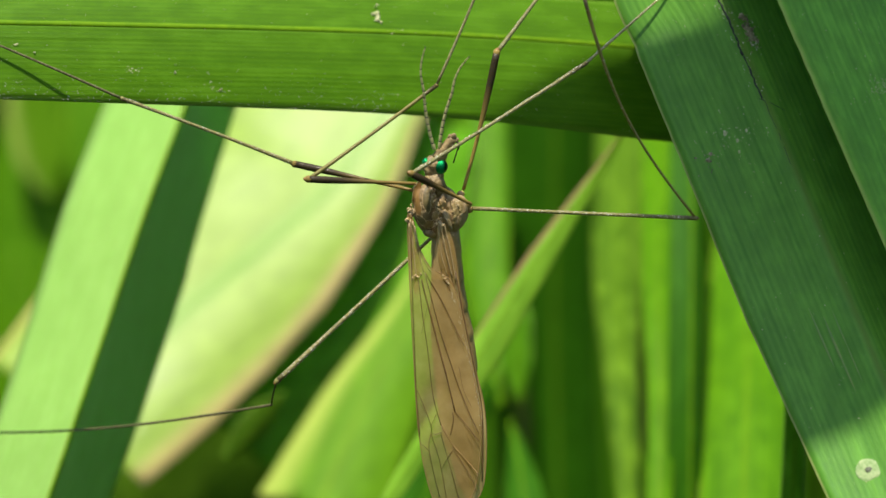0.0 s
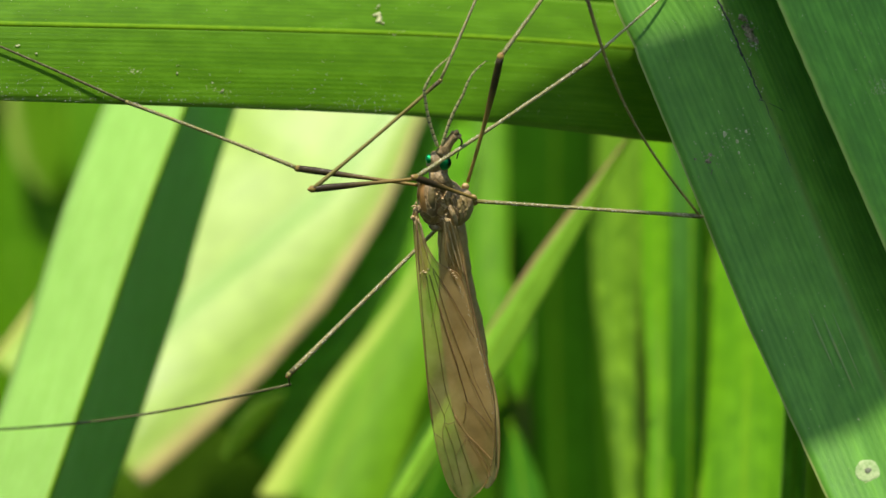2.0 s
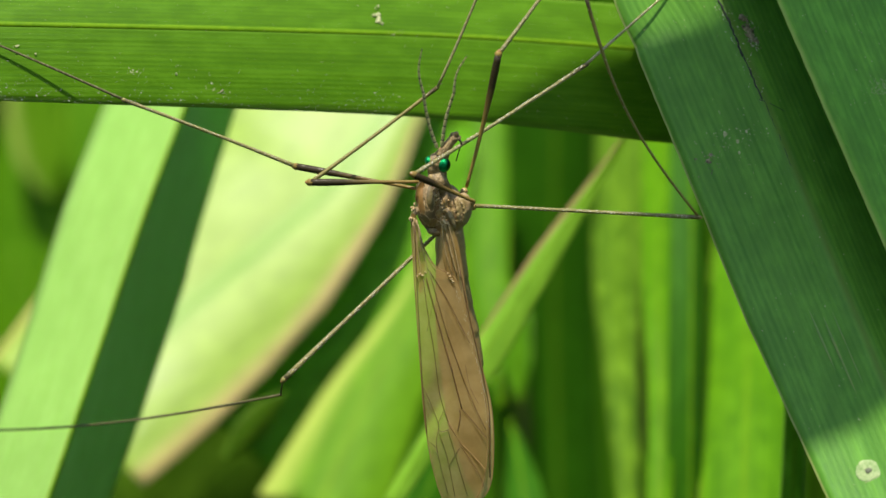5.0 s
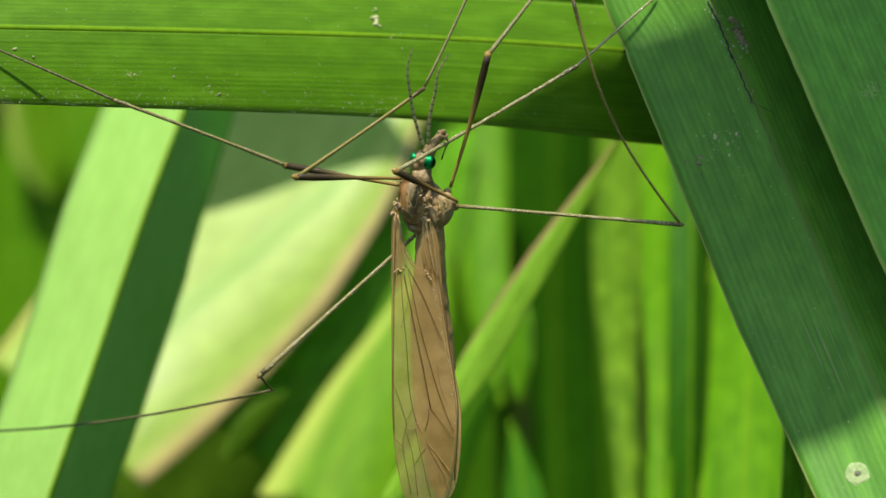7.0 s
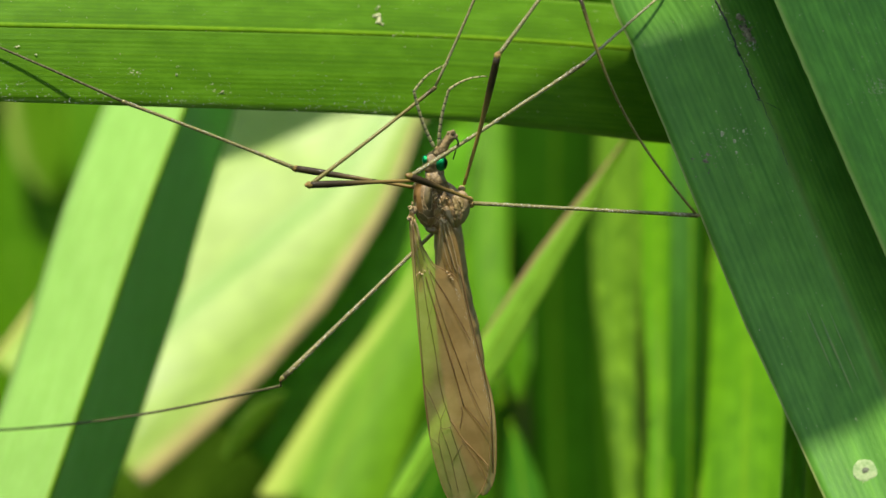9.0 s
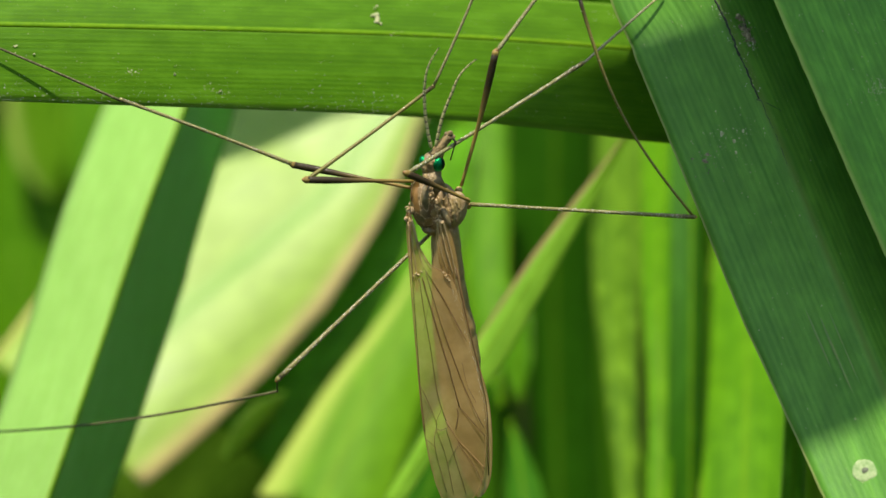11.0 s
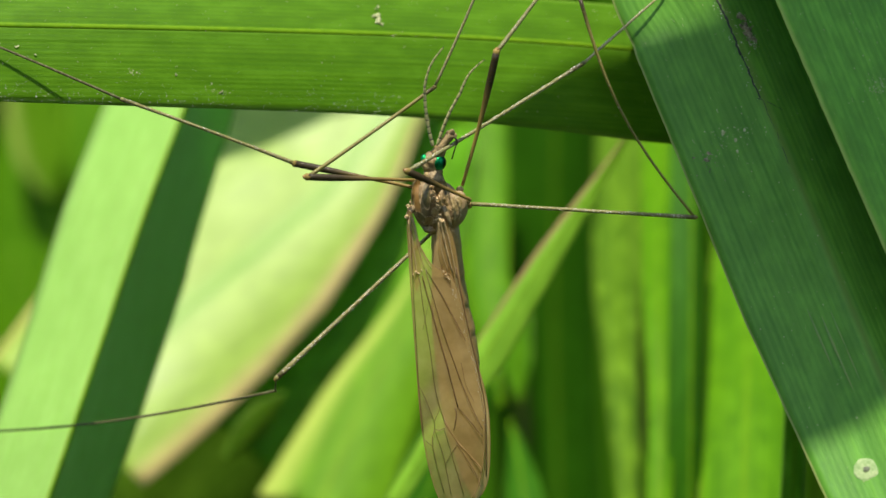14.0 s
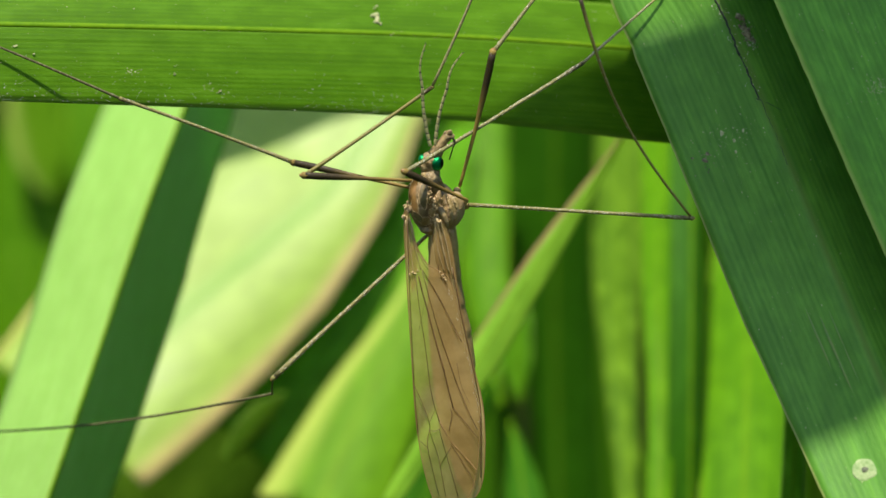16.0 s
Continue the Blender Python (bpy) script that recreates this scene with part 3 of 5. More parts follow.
def far_clump():
    """The dense clump of strap leaves behind, too many and too blurred to count, and unseen blades added around."""
    rng = random.Random(5)
    bm = bmesh.new()
    grain = bm.loops.layers.uv.new("grain")
    edge = bm.loops.layers.uv.new("edge")
    for i in range(5200):
        if i < 1700:
            y = 190 + 900 * rng.random() ** 1.5
            x = rng.uniform(-1, 1) * (90 + 0.4 * y)
            top = rng.uniform(20, 240) + 0.12 * y
        else:
            # Blades added out of view: they cut the low sky and bounce green.
            y, x = rng.uniform(-1300, 1500), rng.uniform(-1400, 1400)
            top = rng.uniform(20, 260) if y > 300 or abs(x) > 260 else (rng.uniform(-120, 180) if y < -420 else rng.uniform(-260, -60))
            if y < 190 and abs(x) < 120:
                continue
        lean = rng.gauss(0, 40)
        back_lean = rng.gauss(0, 25)
        w = rng.uniform(3.5, 7.5)
        turn = rng.uniform(-0.9, 0.9)
        rows, n = [], 8
        for k in range(n + 1):
            f = k / n
            c = Vector((x + lean * f * f, y + back_lean * f * f, -420 + (top + 420) * f))
            s = Vector((math.cos(turn), math.sin(turn), 0)) * w * (1 - f ** 5) + Vector((0, 0, 0.01))
            rows.append([bm.verts.new(q * MM) for q in (c - s, c + Vector((0, -w * 0.25, 0)), c + s)])
        for k in range(n):
            for j in range(2):
                q = bm.faces.new((rows[k][j], rows[k][j + 1], rows[k + 1][j + 1], rows[k + 1][j]))
                for loop, (a, b) in zip(q.loops, ((j, k), (j + 1, k), (j + 1, k + 1), (j, k + 1))):
                    loop[grain].uv = (a * w, b * 60.0 + i)
                    loop[edge].uv = (a - 1, b / n)
    tagged(finish("leaf_clump", bm, LEAF_CLUMP), "dense blurred clump of deep green strap leaves", "leaves", kind="stuff")


far_clump()


# ---- leaves added above, out of view, to shade the sharp leaves and the pale one ----
def shading_leaves():
    reach = 165.0
    for n, (pts, low, high) in enumerate((
            (((2.12, 8.0, 7.98), (4.79, 9.2, 10.25), (7.60, 10.2, 12.06), (12.29, 11.9, 13.70), (16.81, 13.0, 14.75)), [0.6, 5.0, 8.0, 9.0, 9.0], [0.2] * 5),
            (((11.65, 2.6, 7.27), (22.51, 2.6, 9.86), (32.6, 2.6, 11.46), (51.64, 2.6, 13.37)), [7.5, 7.8, 7.8, 7.8], [10.4, 6.9, 5.3, 5.2]),
            (((13.39, 0.5, -3.35), (26.03, 0.5, 2.75), (34.49, 0.5, 6.81), (54.8, 0.5, 16.51)), [8.5, 9.6, 9.6, 9.6], [7.5, 8.8, 8.8, 8.8]),
            (((17.44, -4.5, -9.63), (28.2, -4.5, -4.82), (36.41, -4.5, -1.06), (56.12, -4.5, 8.36)), [6.5, 7.8, 7.8, 7.8], [10.8, 12.0, 12.0, 12.0]))):
        leaf("strap_leaf", [Vector(p) + SUN * (reach + 4 * n) for p in pts], low, high, 4, 4, (0, -1, 0), LEAF_TOP, "green leaf added out of view to shade those below", n=24, m=4, rib=0.1)
    # Unseen leaf added to move a shadow over the pale leaf.
    line = [Vector(p) + SUN * 90 for p in ((-37.44, 84.0, 9.64), (-27.26, 89.0, 13.51), (-16.52, 92.0, 17.57), (-7.89, 95.0, 21.01), (0.35, 96.0, 24.05))]
    return leaf("strap_leaf", line, [0.3, 0.4, 0.4, 0.4, 0.3], [46.0, 64.0, 66.0, 62.0, 50.0], 3, 3, (0, -1, 0), LEAF_TOP, "green leaf added out of view, swaying its shade on the pale leaf", n=24, m=4, rib=0.1)[0]


swaying = shading_leaves()


# ---- specks, dirt and scars on the sharp leaves ----
def on_leaf(rows, f, g):
    y = min(max(f, 0.0), 0.9999) * (len(rows) - 1)
    i = int(y)
    m = (len(rows[0]) - 1) // 2
    x = (min(max(g, -0.999), 0.999) + 1) * m
    j = min(int(x), 2 * m - 1)
    (a, b), (c, d) = ((rows[k][j], rows[k][j + 1]) for k in (i, i + 1))
    p = a[0].lerp(b[0], x - j).lerp(c[0].lerp(d[0], x - j), y - i)
    return p, a[1].lerp(b[1], x - j).normalized()


def nearest(rows, x, z):
    """Where on the leaf (along, across) the point at x, z lies."""
    m = (len(rows[0]) - 1) // 2
    best = min(((q[0].x - x) ** 2 + (q[0].z - z) ** 2, i, j) for i, row in enumerate(rows) for j, q in enumerate(row))
    return best[1] / (len(rows) - 1), best[2] / m - 1


def speckle(bm, p, lift, size, rng, flat=0.22):
    u = lift.orthogonal().normalized()
    w = lift.cross(u)
    k = 5
    ring = [bm.verts.new((p + lift * 0.16 + (u * math.cos(a) + w * math.sin(a)) * size * rng.uniform(0.5, 1.2)) * MM) for a in (6.283 * s / k for s in range(k))]
    peak = bm.verts.new((p + lift * (0.16 + size * flat)) * MM)
    for s in range(k):
        bm.faces.new((ring[s], ring[(s + 1) % k], peak))


def litter(rows, owner, count, seed, spread, material, name, label, sizes):
    rng = random.Random(seed)
    bm = bmesh.new()
    for _ in range(count):
        f, g = spread(rng)
        p, lift = on_leaf(rows, f, g)
        speckle(bm, p, lift, sizes(rng), rng)
    tagged(part(name, bm, material, owner, label), kind="stuff")


# ---- the crane fly ----
PIVOT = Vector((-0.53, 0.0, 1.54))
REST_PITCH = 14.0


def fly_pose(dx=0.0, dz=0.0, roll=0.0, pitch=0.0):
    return pose((PIVOT.x + dx) * MM, PIVOT.y * MM, (PIVOT.z + dz) * MM) @ pose(0, 0, 0, 0, roll, 0) @ pose(0, 0, 0, REST_PITCH + pitch, 0, 0)


fly = new("crane_fly")
fly.empty_display_size = 0.005
fly.matrix_world = fly_pose()
tagged(fly, "brown crane fly, smoky folded wings, green eyes, hanging from leaves", "insect")


def wing(name, outline, lines, depth, crown, material, label):
    """A thin membrane over its outline, with raised tubular veins."""
    border = spline(outline + [outline[0]], 60)[:-1]
    bm = bmesh.new()
    low, high = min(p.z for p in border), max(p.z for p in border)
    n, rows = 40, []
    for i in range(n + 1):
        z = low + (high - low) * (0.004 + 0.992 * i / n)
        cut = []
        for a, b in zip(border, border[1:] + border[:1]):
            if (a.z - z) * (b.z - z) < 0:
                cut.append(a.x + (b.x - a.x) * (z - a.z) / (b.z - a.z))
        x0, x1 = min(cut), max(cut)
        row = []
        for j in range(13):
            f = j / 12
            x = x0 + (x1 - x0) * f
            y = depth - crown * math.sin(math.pi * f) + 0.05 * noise.noise(Vector((x * 1.1, z * 0.5, depth))) * math.sin(math.pi * f)
            row.append(bm.verts.new(Vector((x, y, z)) * MM))
        rows.append(row)
    for i in range(n):
        for j in range(12):
            bm.faces.new((rows[i][j], rows[i][j + 1], rows[i + 1][j + 1], rows[i + 1][j]))
    ob = part(name, bm, material, fly, label)

    def rise(p):
        return Vector((p.x, depth - crown - 0.05, p.z))
    for pts, r in lines:
        line = [rise(p) for p in spline(pts, 16)]
        part("vein", tube(line, [r * 0.9] * len(line), 6), VEIN, ob)
    margin = [Vector((p.x, depth - 0.01, p.z)) for p in border]
    part("vein", tube(margin + [margin[0]], [0.03] * (len(margin) + 1), 6, caps=False), WINGRIB, ob)
    return ob


def build_fly():
    rng = random.Random(11)
    # thorax: humped back, side plates, scutellum
    bm = blob((0.37, 0.25, 0.87), (1.5, 1.2, 1.85), (0, 8, 0), 32, 24)
    blob((-0.45, -0.4, 1.52), (0.9, 1.0, 1.5), (0, 8, 0), 24, 18, 0.03, 5.0, bm)
    blob((-0.93, -0.85, 1.66), (0.34, 0.42, 1.2), (0, 6, 0), 20, 16, 0.0, 5.0, bm)
    blob((-0.14, -1.05, 2.01), (0.28, 0.4, 1.05), (0, 6, 0), 20, 16, 0.0, 7.0, bm)
    blob((0.49, -0.8, 1.57), (0.28, 0.4, 0.95), (0, 10, 0), 20, 16, 0.0, 7.0, bm)
    blob((-0.63, -0.65, 0.31), (0.42, 0.34, 0.36), (0, 10, 0), 18, 12, 0.06, 9.0, bm)
    blob((0.26, -0.65, 0.27), (0.42, 0.34, 0.36), (0, 10, 0), 18, 12, 0.06, 9.0, bm)
    blob((1.54, -0.15, 0.88), (0.78, 0.8, 1.25), (0, 14, 0), 18, 14, 0.08, 4.0, bm)
    blob((1.2, 0.0, -0.46), (0.5, 0.55, 0.6), (0, 20, 0), 14, 10, 0.08, 4.0, bm)
    thorax = part("thorax", bm, THORAX, fly, "greyish tan thorax with brown stripes")
    blend = thorax.modifiers.new("blend", "REMESH")
    blend.mode, blend.voxel_size, blend.use_smooth_shade = "VOXEL", 0.0001, True
    soften = thorax.modifiers.new("soften", "SMOOTH")
    soften.iterations, soften.factor = 3, 0.5
    crumple = bpy.data.textures.new("crumple", "CLOUDS")
    crumple.noise_scale, crumple.noise_depth = 0.0008, 3
    crease = thorax.modifiers.new("crease", "DISPLACE")
    crease.texture, crease.texture_coords, crease.strength, crease.mid_level = crumple, "LOCAL", 0.00011, 0.5
    bpy.context.view_layer.update()
    skin = BVHTree.FromObject(thorax, bpy.context.evaluated_depsgraph_get())

    def onto(x, z, lift):
        hit = skin.ray_cast(Vector((x, -6, z)) * MM, Vector((0, 1, 0)))[0]
        return (hit / MM if hit else Vector((x, -0.9, z))) + Vector((0, -lift, 0))

    def drape(name, centre, across, along, lean, material, label, bend=0.0):
        """A patch of harder skin that follows the thorax."""
        bm, rings = bmesh.new(), []
        c, turn = Vector(centre), radians(lean)
        for i in range(7):
            f = 0.02 + 0.98 * i / 6
            ring = []
            for k in range(20):
                a = 6.28319 * k / 20
                x, z = across * f * math.cos(a) + bend * (f * math.sin(a)) ** 2, along * f * math.sin(a)
                p = onto(c.x + x * math.cos(turn) + z * math.sin(turn), c.z + z * math.cos(turn) - x * math.sin(turn), 0.045 * (1 - f ** 3) - 0.012)
                ring.append(bm.verts.new(p * MM))
            rings.append(ring)
        for a, b in zip(rings, rings[1:]):
            for k in range(20):
                bm.faces.new((a[k], a[(k + 1) % 20], b[(k + 1) % 20], b[k]))
        bm.faces.new(rings[0])
        ob = part(name, bm, material, fly, label)
        if material == PLEURON:
            return
        edge = []
        for k in range(21):
            a = 6.28319 * k / 20
            x, z = across * 1.05 * math.cos(a) + bend * math.sin(a) ** 2, along * 1.03 * math.sin(a)
            edge.append(onto(c.x + x * math.cos(turn) + z * math.sin(turn), c.z + z * math.cos(turn) - x * math.sin(turn), 0.0))
        part("suture", tube(edge, [0.02 + 0.008 * math.sin(2.1 * i) for i in range(21)], 6), PALE_SKIN, ob)

    drape("stripe", (-1.09, 0.0, 1.98), 0.27, 1.32, -2, STRIPE, "glossy reddish-brown stripe", 0.3)
    drape("stripe", (-0.42, 0.0, 2.17), 0.27, 0.92, 2, STRIPE_DARK, "dark brown stripe", 0.14)
    drape("stripe", (0.06, 0.0, 2.24), 0.16, 0.62, 14, STRIPE, "glossy reddish-brown stripe", 0.1)
    drape("plate", (-0.76, 0.0, 0.67), 0.22, 0.5, -38, STRIPE_DARK, "dark brown shield plate")
    drape("plate", (-0.28, 0.0, 0.36), 0.34, 0.34, 10, PLATE, "tan shield plate")
    drape("plate", (0.17, 0.0, 0.94), 0.22, 0.34, -10, PLATE, "tan shield plate")
    drape("plate", (-0.20, 0.0, -0.45), 0.3, 0.3, 0, STRIPE_DARK, "dark brown shield plate")
    drape("plate", (1.62, 0.0, 1.47), 0.4, 0.66, 12, PLEURON, "greyish side plate")
    drape("plate", (1.25, 0.0, 0.20), 0.34, 0.42, 4, PLEURON, "greyish side plate")
    drape("plate", (0.95, 0.0, 2.16), 0.22, 0.42, 10, PLEURON, "greyish side plate")
    tissue = bmesh.new()
    for k, p in enumerate(spline([(-0.08, 0.0, 2.85), (0.14, 0.0, 2.17), (0.36, 0.0, 1.55), (0.58, 0.0, 1.17), (0.47, 0.0, 0.63), (0.58, 0.0, 0.13)], 34)):
        c = onto(p.x + rng.gauss(0, 0.12), p.z + rng.gauss(0, 0.05), 0.02)
        blob(c, (rng.uniform(0.05, 0.12), 0.09, rng.uniform(0.08, 0.2)), (0, rng.uniform(-60, 60), 0), 8, 6, 0.9, k * 1.7, tissue, 2.4)
    for k, p in enumerate(((-1.50, -1.20, 1.63), (-1.57, -1.40, 1.30), (-1.61, -1.50, 0.87), (0.39, -1.35, 0.75), (0.54, -1.45, 0.47))):
        for _ in range(5):
            c = Vector(p) + Vector((rng.gauss(0, 0.08), rng.gauss(-0.1, 0.05), rng.gauss(0, 0.12)))
            blob(c, (rng.uniform(0.04, 0.09), 0.07, rng.uniform(0.07, 0.16)), (0, rng.uniform(-60, 60), 0), 8, 6, 0.9, k * 1.7, tissue, 2.4)
    tagged(part("crumpled_skin", tissue, PALE_SKIN, fly, "pale crumpled folds of skin"), kind="stuff")
    for n, pts in enumerate(([(0.41, 0.0, 2.15), (0.64, 0.0, 1.31), (0.79, 0.0, 0.31), (1.01, 0.0, -0.54)], [(0.75, 0.0, 1.92), (1.01, 0.0, 1.08), (1.12, 0.0, 0.08)],
                            [(1.18, 0.0, 1.85), (1.42, 0.0, 1.05), (1.38, 0.0, 0.15)], [(1.62, 0.0, 1.75), (1.86, 0.0, 1.05), (1.70, 0.0, 0.25)])):
        run = [onto(p.x + 0.02 * math.sin(1.3 * i + n), p.z, 0.03) for i, p in enumerate(spline(pts, 18))]
        for i in range(1, 18):
            run[i].y = (run[i - 1].y + 2 * run[i].y + run[i + 1].y) / 4
        part("fold", tube(run, [0.04 + 0.055 * abs(math.sin(0.8 * i + n)) + 0.04 * math.sin(3.14 * i / 18) for i in range(19)], 10), PLEURON if n > 1 else PLATE, fly, "pale crumpled fold of skin")
    down = bmesh.new()
    for k in range(170):
        a, b = rng.uniform(-0.9, 0.9), rng.uniform(-0.9, 0.9)
        p = Vector((0.19, 0.2, 0.88)) + Vector((1.55 * a, -1.25 * math.sqrt(max(0.05, 1 - 0.6 * a * a - 0.5 * b * b)), 1.85 * b))
        d = (p - Vector((0.19, 0.4, 0.83))).normalized()
        w = d.orthogonal().normalized() * 0.012
        down.faces.new([down.verts.new(q * MM) for q in (p - w, p + w, p + d * 0.32 + Vector((0, 0, -0.1)))])
    tagged(part("hairs", down, STRAW, fly, "fine pale hairs"), kind="stuff")
    part("scutellum", blob((-0.15, -0.35, -0.38), (0.55, 0.4, 0.3), (0, 8, 0), 16, 10, 0.1, 1.0), HEAD, fly)
    part("neck", tube([(0.23, -0.2, 2.27), (0.11, -0.2, 3.04), (0.04, -0.15, 3.56)], [0.85, 0.66, 0.6], 14), HEAD, fly)
    # head, snout, eyes
    skull = blob((0.04, -0.1, 4.12), (0.68, 0.62, 0.78), (0, 20, 0), 28, 20, 0.16, 3.0, freq=2.6)
    blob((0.18, -0.18, 3.5), (0.56, 0.5, 0.48), (0, 20, 0), 22, 16, 0.22, 6.0, skull, 2.2)
    head = part("head", skull, HEAD, fly, "tan head with a short snout")
    part("snout", tube(spline([(0.38, -0.15, 4.63), (0.82, -0.2, 5.4), (1.19, -0.2, 5.85), (1.38, -0.2, 6.12)], 10), [0.5, 0.46, 0.4, 0.35, 0.32, 0.31, 0.32, 0.33, 0.31, 0.25, 0.1], 12), HEAD, head)
    for c, r in (((1.34, -0.32, 6.14), 0.2), ((1.53, -0.28, 5.91), 0.16), ((1.12, -0.3, 6.14), 0.15)):
        part("lip", blob(c, (r, r * 0.8, r * 1.2), (0, 30, 0), 12, 8, 0.2, r * 5), HEAD, head)
    part("palp", tube(spline([(1.42, -0.3, 5.95), (1.71, -0.35, 5.58), (1.57, -0.3, 5.12), (1.34, -0.2, 4.33)], 10), [0.07] * 6 + [0.05] * 5, 6), BRISTLE, head)
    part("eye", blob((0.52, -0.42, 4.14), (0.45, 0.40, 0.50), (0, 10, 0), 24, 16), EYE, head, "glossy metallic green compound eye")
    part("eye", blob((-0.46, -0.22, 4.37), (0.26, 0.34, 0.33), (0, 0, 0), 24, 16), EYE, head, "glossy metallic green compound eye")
    # abdomen in rings
    axis = spline([(0.84, 0.20, -0.36), (0.88, 0.20, -2.00), (0.99, 0.20, -3.96), (1.25, 0.20, -5.94), (1.67, 0.20, -7.92), (1.98, 0.20, -10.32), (2.13, 0.20, -13.55), (2.10, 0.20, -15.99), (1.94, 0.20, -18.46)], 96)
    radii = []
    for i in range(97):
        f = i / 96
        radii.append((0.84 + 0.26 * math.sin(math.pi * min(1, f * 1.1 + 0.1))) * (0.97 + 0.055 * (f * 8 % 1.0)) * (1 if f < 0.8 else 1 - 2.4 * (f - 0.8)))
    part("abdomen", tube(axis, radii, 18), ABDOMEN, fly, "slender brown ringed abdomen")
    # wings: the upper one lies over the other
    wing("wing", [(0.65, -1.25, 0.64), (0.36, -1.25, 0.26), (0.17, -1.25, -0.82), (0.02, -1.25, -1.98), (-0.10, -1.25, -3.54), (-0.18, -1.25, -5.89), (-0.04, -1.25, -8.25), (0.22, -1.25, -11.04), (0.48, -1.25, -13.44), (1.01, -1.25, -15.46), (1.70, -1.25, -17.49), (2.39, -1.25, -19.05), (3.01, -1.25, -18.64), (3.39, -1.25, -17.50), (3.53, -1.25, -15.47), (3.49, -1.25, -13.25), (3.25, -1.25, -11.44), (2.80, -1.25, -9.65), (2.26, -1.25, -7.07), (1.85, -1.25, -4.71), (1.58, -1.25, -2.37), (1.32, -1.25, -0.82), (1.03, -1.25, 0.26)],
         [([(1.47, -1.36, -2.73), (2.00, -1.36, -5.86), (2.95, -1.36, -10.60), (3.26, -1.36, -13.01), (3.23, -1.36, -17.45)], 0.04),
          ([(0.88, -1.36, -0.41), (1.13, -1.36, -4.29), (1.81, -1.36, -8.22), (2.23, -1.36, -11.40)], 0.026),
          ([(0.65, -1.36, -0.41), (0.50, -1.36, -4.29), (0.79, -1.36, -9.01), (1.24, -1.36, -13.00)], 0.022)],
         -1.25, 0.12, WING_UNDER, "smoky brown translucent wing")
    wing("wing", [(-1.64, -1.55, 1.26), (-1.69, -1.55, 0.03), (-1.62, -1.55, -1.90), (-1.52, -1.55, -4.23), (-1.39, -1.55, -6.97), (-1.25, -1.55, -9.74), (-1.11, -1.55, -12.53), (-0.89, -1.55, -14.74), (-0.55, -1.55, -16.77), (0.02, -1.55, -18.80), (0.86, -1.55, -19.75), (1.82, -1.55, -19.34), (2.62, -1.55, -18.28), (3.00, -1.55, -16.57), (3.14, -1.55, -14.75), (3.14, -1.55, -12.74), (2.87, -1.55, -10.94), (2.45, -1.55, -8.95), (2.07, -1.55, -6.98), (1.70, -1.55, -5.01), (1.25, -1.55, -3.45), (0.43, -1.55, -2.83), (-0.17, -1.55, -2.44), (-0.62, -1.55, -1.70), (-0.95, -1.55, -0.93), (-1.17, -1.55, -0.04), (-1.35, -1.55, 0.99)],
         [([(-0.96, -1.69, -3.29), (-0.70, -1.69, -5.75), (-0.37, -1.69, -8.11), (-0.08, -1.69, -10.89), (0.22, -1.69, -12.36), (0.52, -1.69, -13.37)], 0.027),
          ([(-0.77, -1.69, -3.22), (-0.55, -1.69, -4.19), (0.12, -1.69, -6.93), (0.87, -1.69, -9.97), (1.43, -1.69, -12.41)], 0.042),
          ([(1.43, -1.69, -12.41), (2.19, -1.69, -13.37), (3.03, -1.69, -14.50)], 0.027),
          ([(-0.51, -1.69, -2.94), (0.38, -1.69, -6.54), (1.24, -1.69, -9.30), (1.73, -1.69, -10.81), (2.49, -1.69, -12.77), (3.03, -1.69, -13.97)], 0.029),
          ([(-0.54, -1.69, -2.75), (0.50, -1.69, -4.58), (1.25, -1.69, -6.15), (2.03, -1.69, -7.80)], 0.03),
          ([(-1.46, -1.69, 0.46), (-1.40, -1.69, -3.41), (-1.27, -1.69, -7.32), (-1.14, -1.69, -10.89), (-0.92, -1.69, -14.09)], 0.03),
          ([(-1.10, -1.69, -10.89), (-0.65, -1.69, -11.96), (-0.16, -1.69, -13.41), (-0.16, -1.69, -13.89)], 0.024),
          ([(0.22, -1.69, -12.52), (0.03, -1.69, -12.97), (-0.16, -1.69, -13.41)], 0.02),
          ([(1.28, -1.69, -12.49), (1.32, -1.69, -12.97), (1.13, -1.69, -14.01)], 0.03),
          ([(-0.16, -1.69, -13.89), (-0.28, -1.69, -15.18), (0.40, -1.69, -18.42)], 0.023),
          ([(-0.16, -1.69, -13.97), (0.40, -1.69, -15.83), (0.86, -1.69, -18.55)], 0.023),
          ([(0.48, -1.69, -13.89), (1.13, -1.69, -16.39), (1.70, -1.69, -18.55)], 0.024),
          ([(1.24, -1.69, -14.90), (2.38, -1.69, -16.80), (2.85, -1.69, -18.06)], 0.022),
          ([(1.24, -1.69, -15.18), (0.86, -1.69, -15.79), (0.48, -1.69, -16.51)], 0.02),
          ([(-0.89, -1.69, -14.61), (-0.58, -1.69, -14.89), (-0.28, -1.69, -15.18)], 0.02),
          ([(-0.40, -1.69, -5.17), (-0.78, -1.69, -6.93)], 0.014),
          ([(-0.16, -1.69, -13.89), (0.14, -1.69, -14.01), (0.56, -1.69, -13.85)], 0.02),
          ([(1.70, -1.69, -9.30), (2.00, -1.69, -10.89), (2.53, -1.69, -12.09)], 0.014)],
         -1.55, 0.14, WING_OVER, "smoky brown translucent wing")
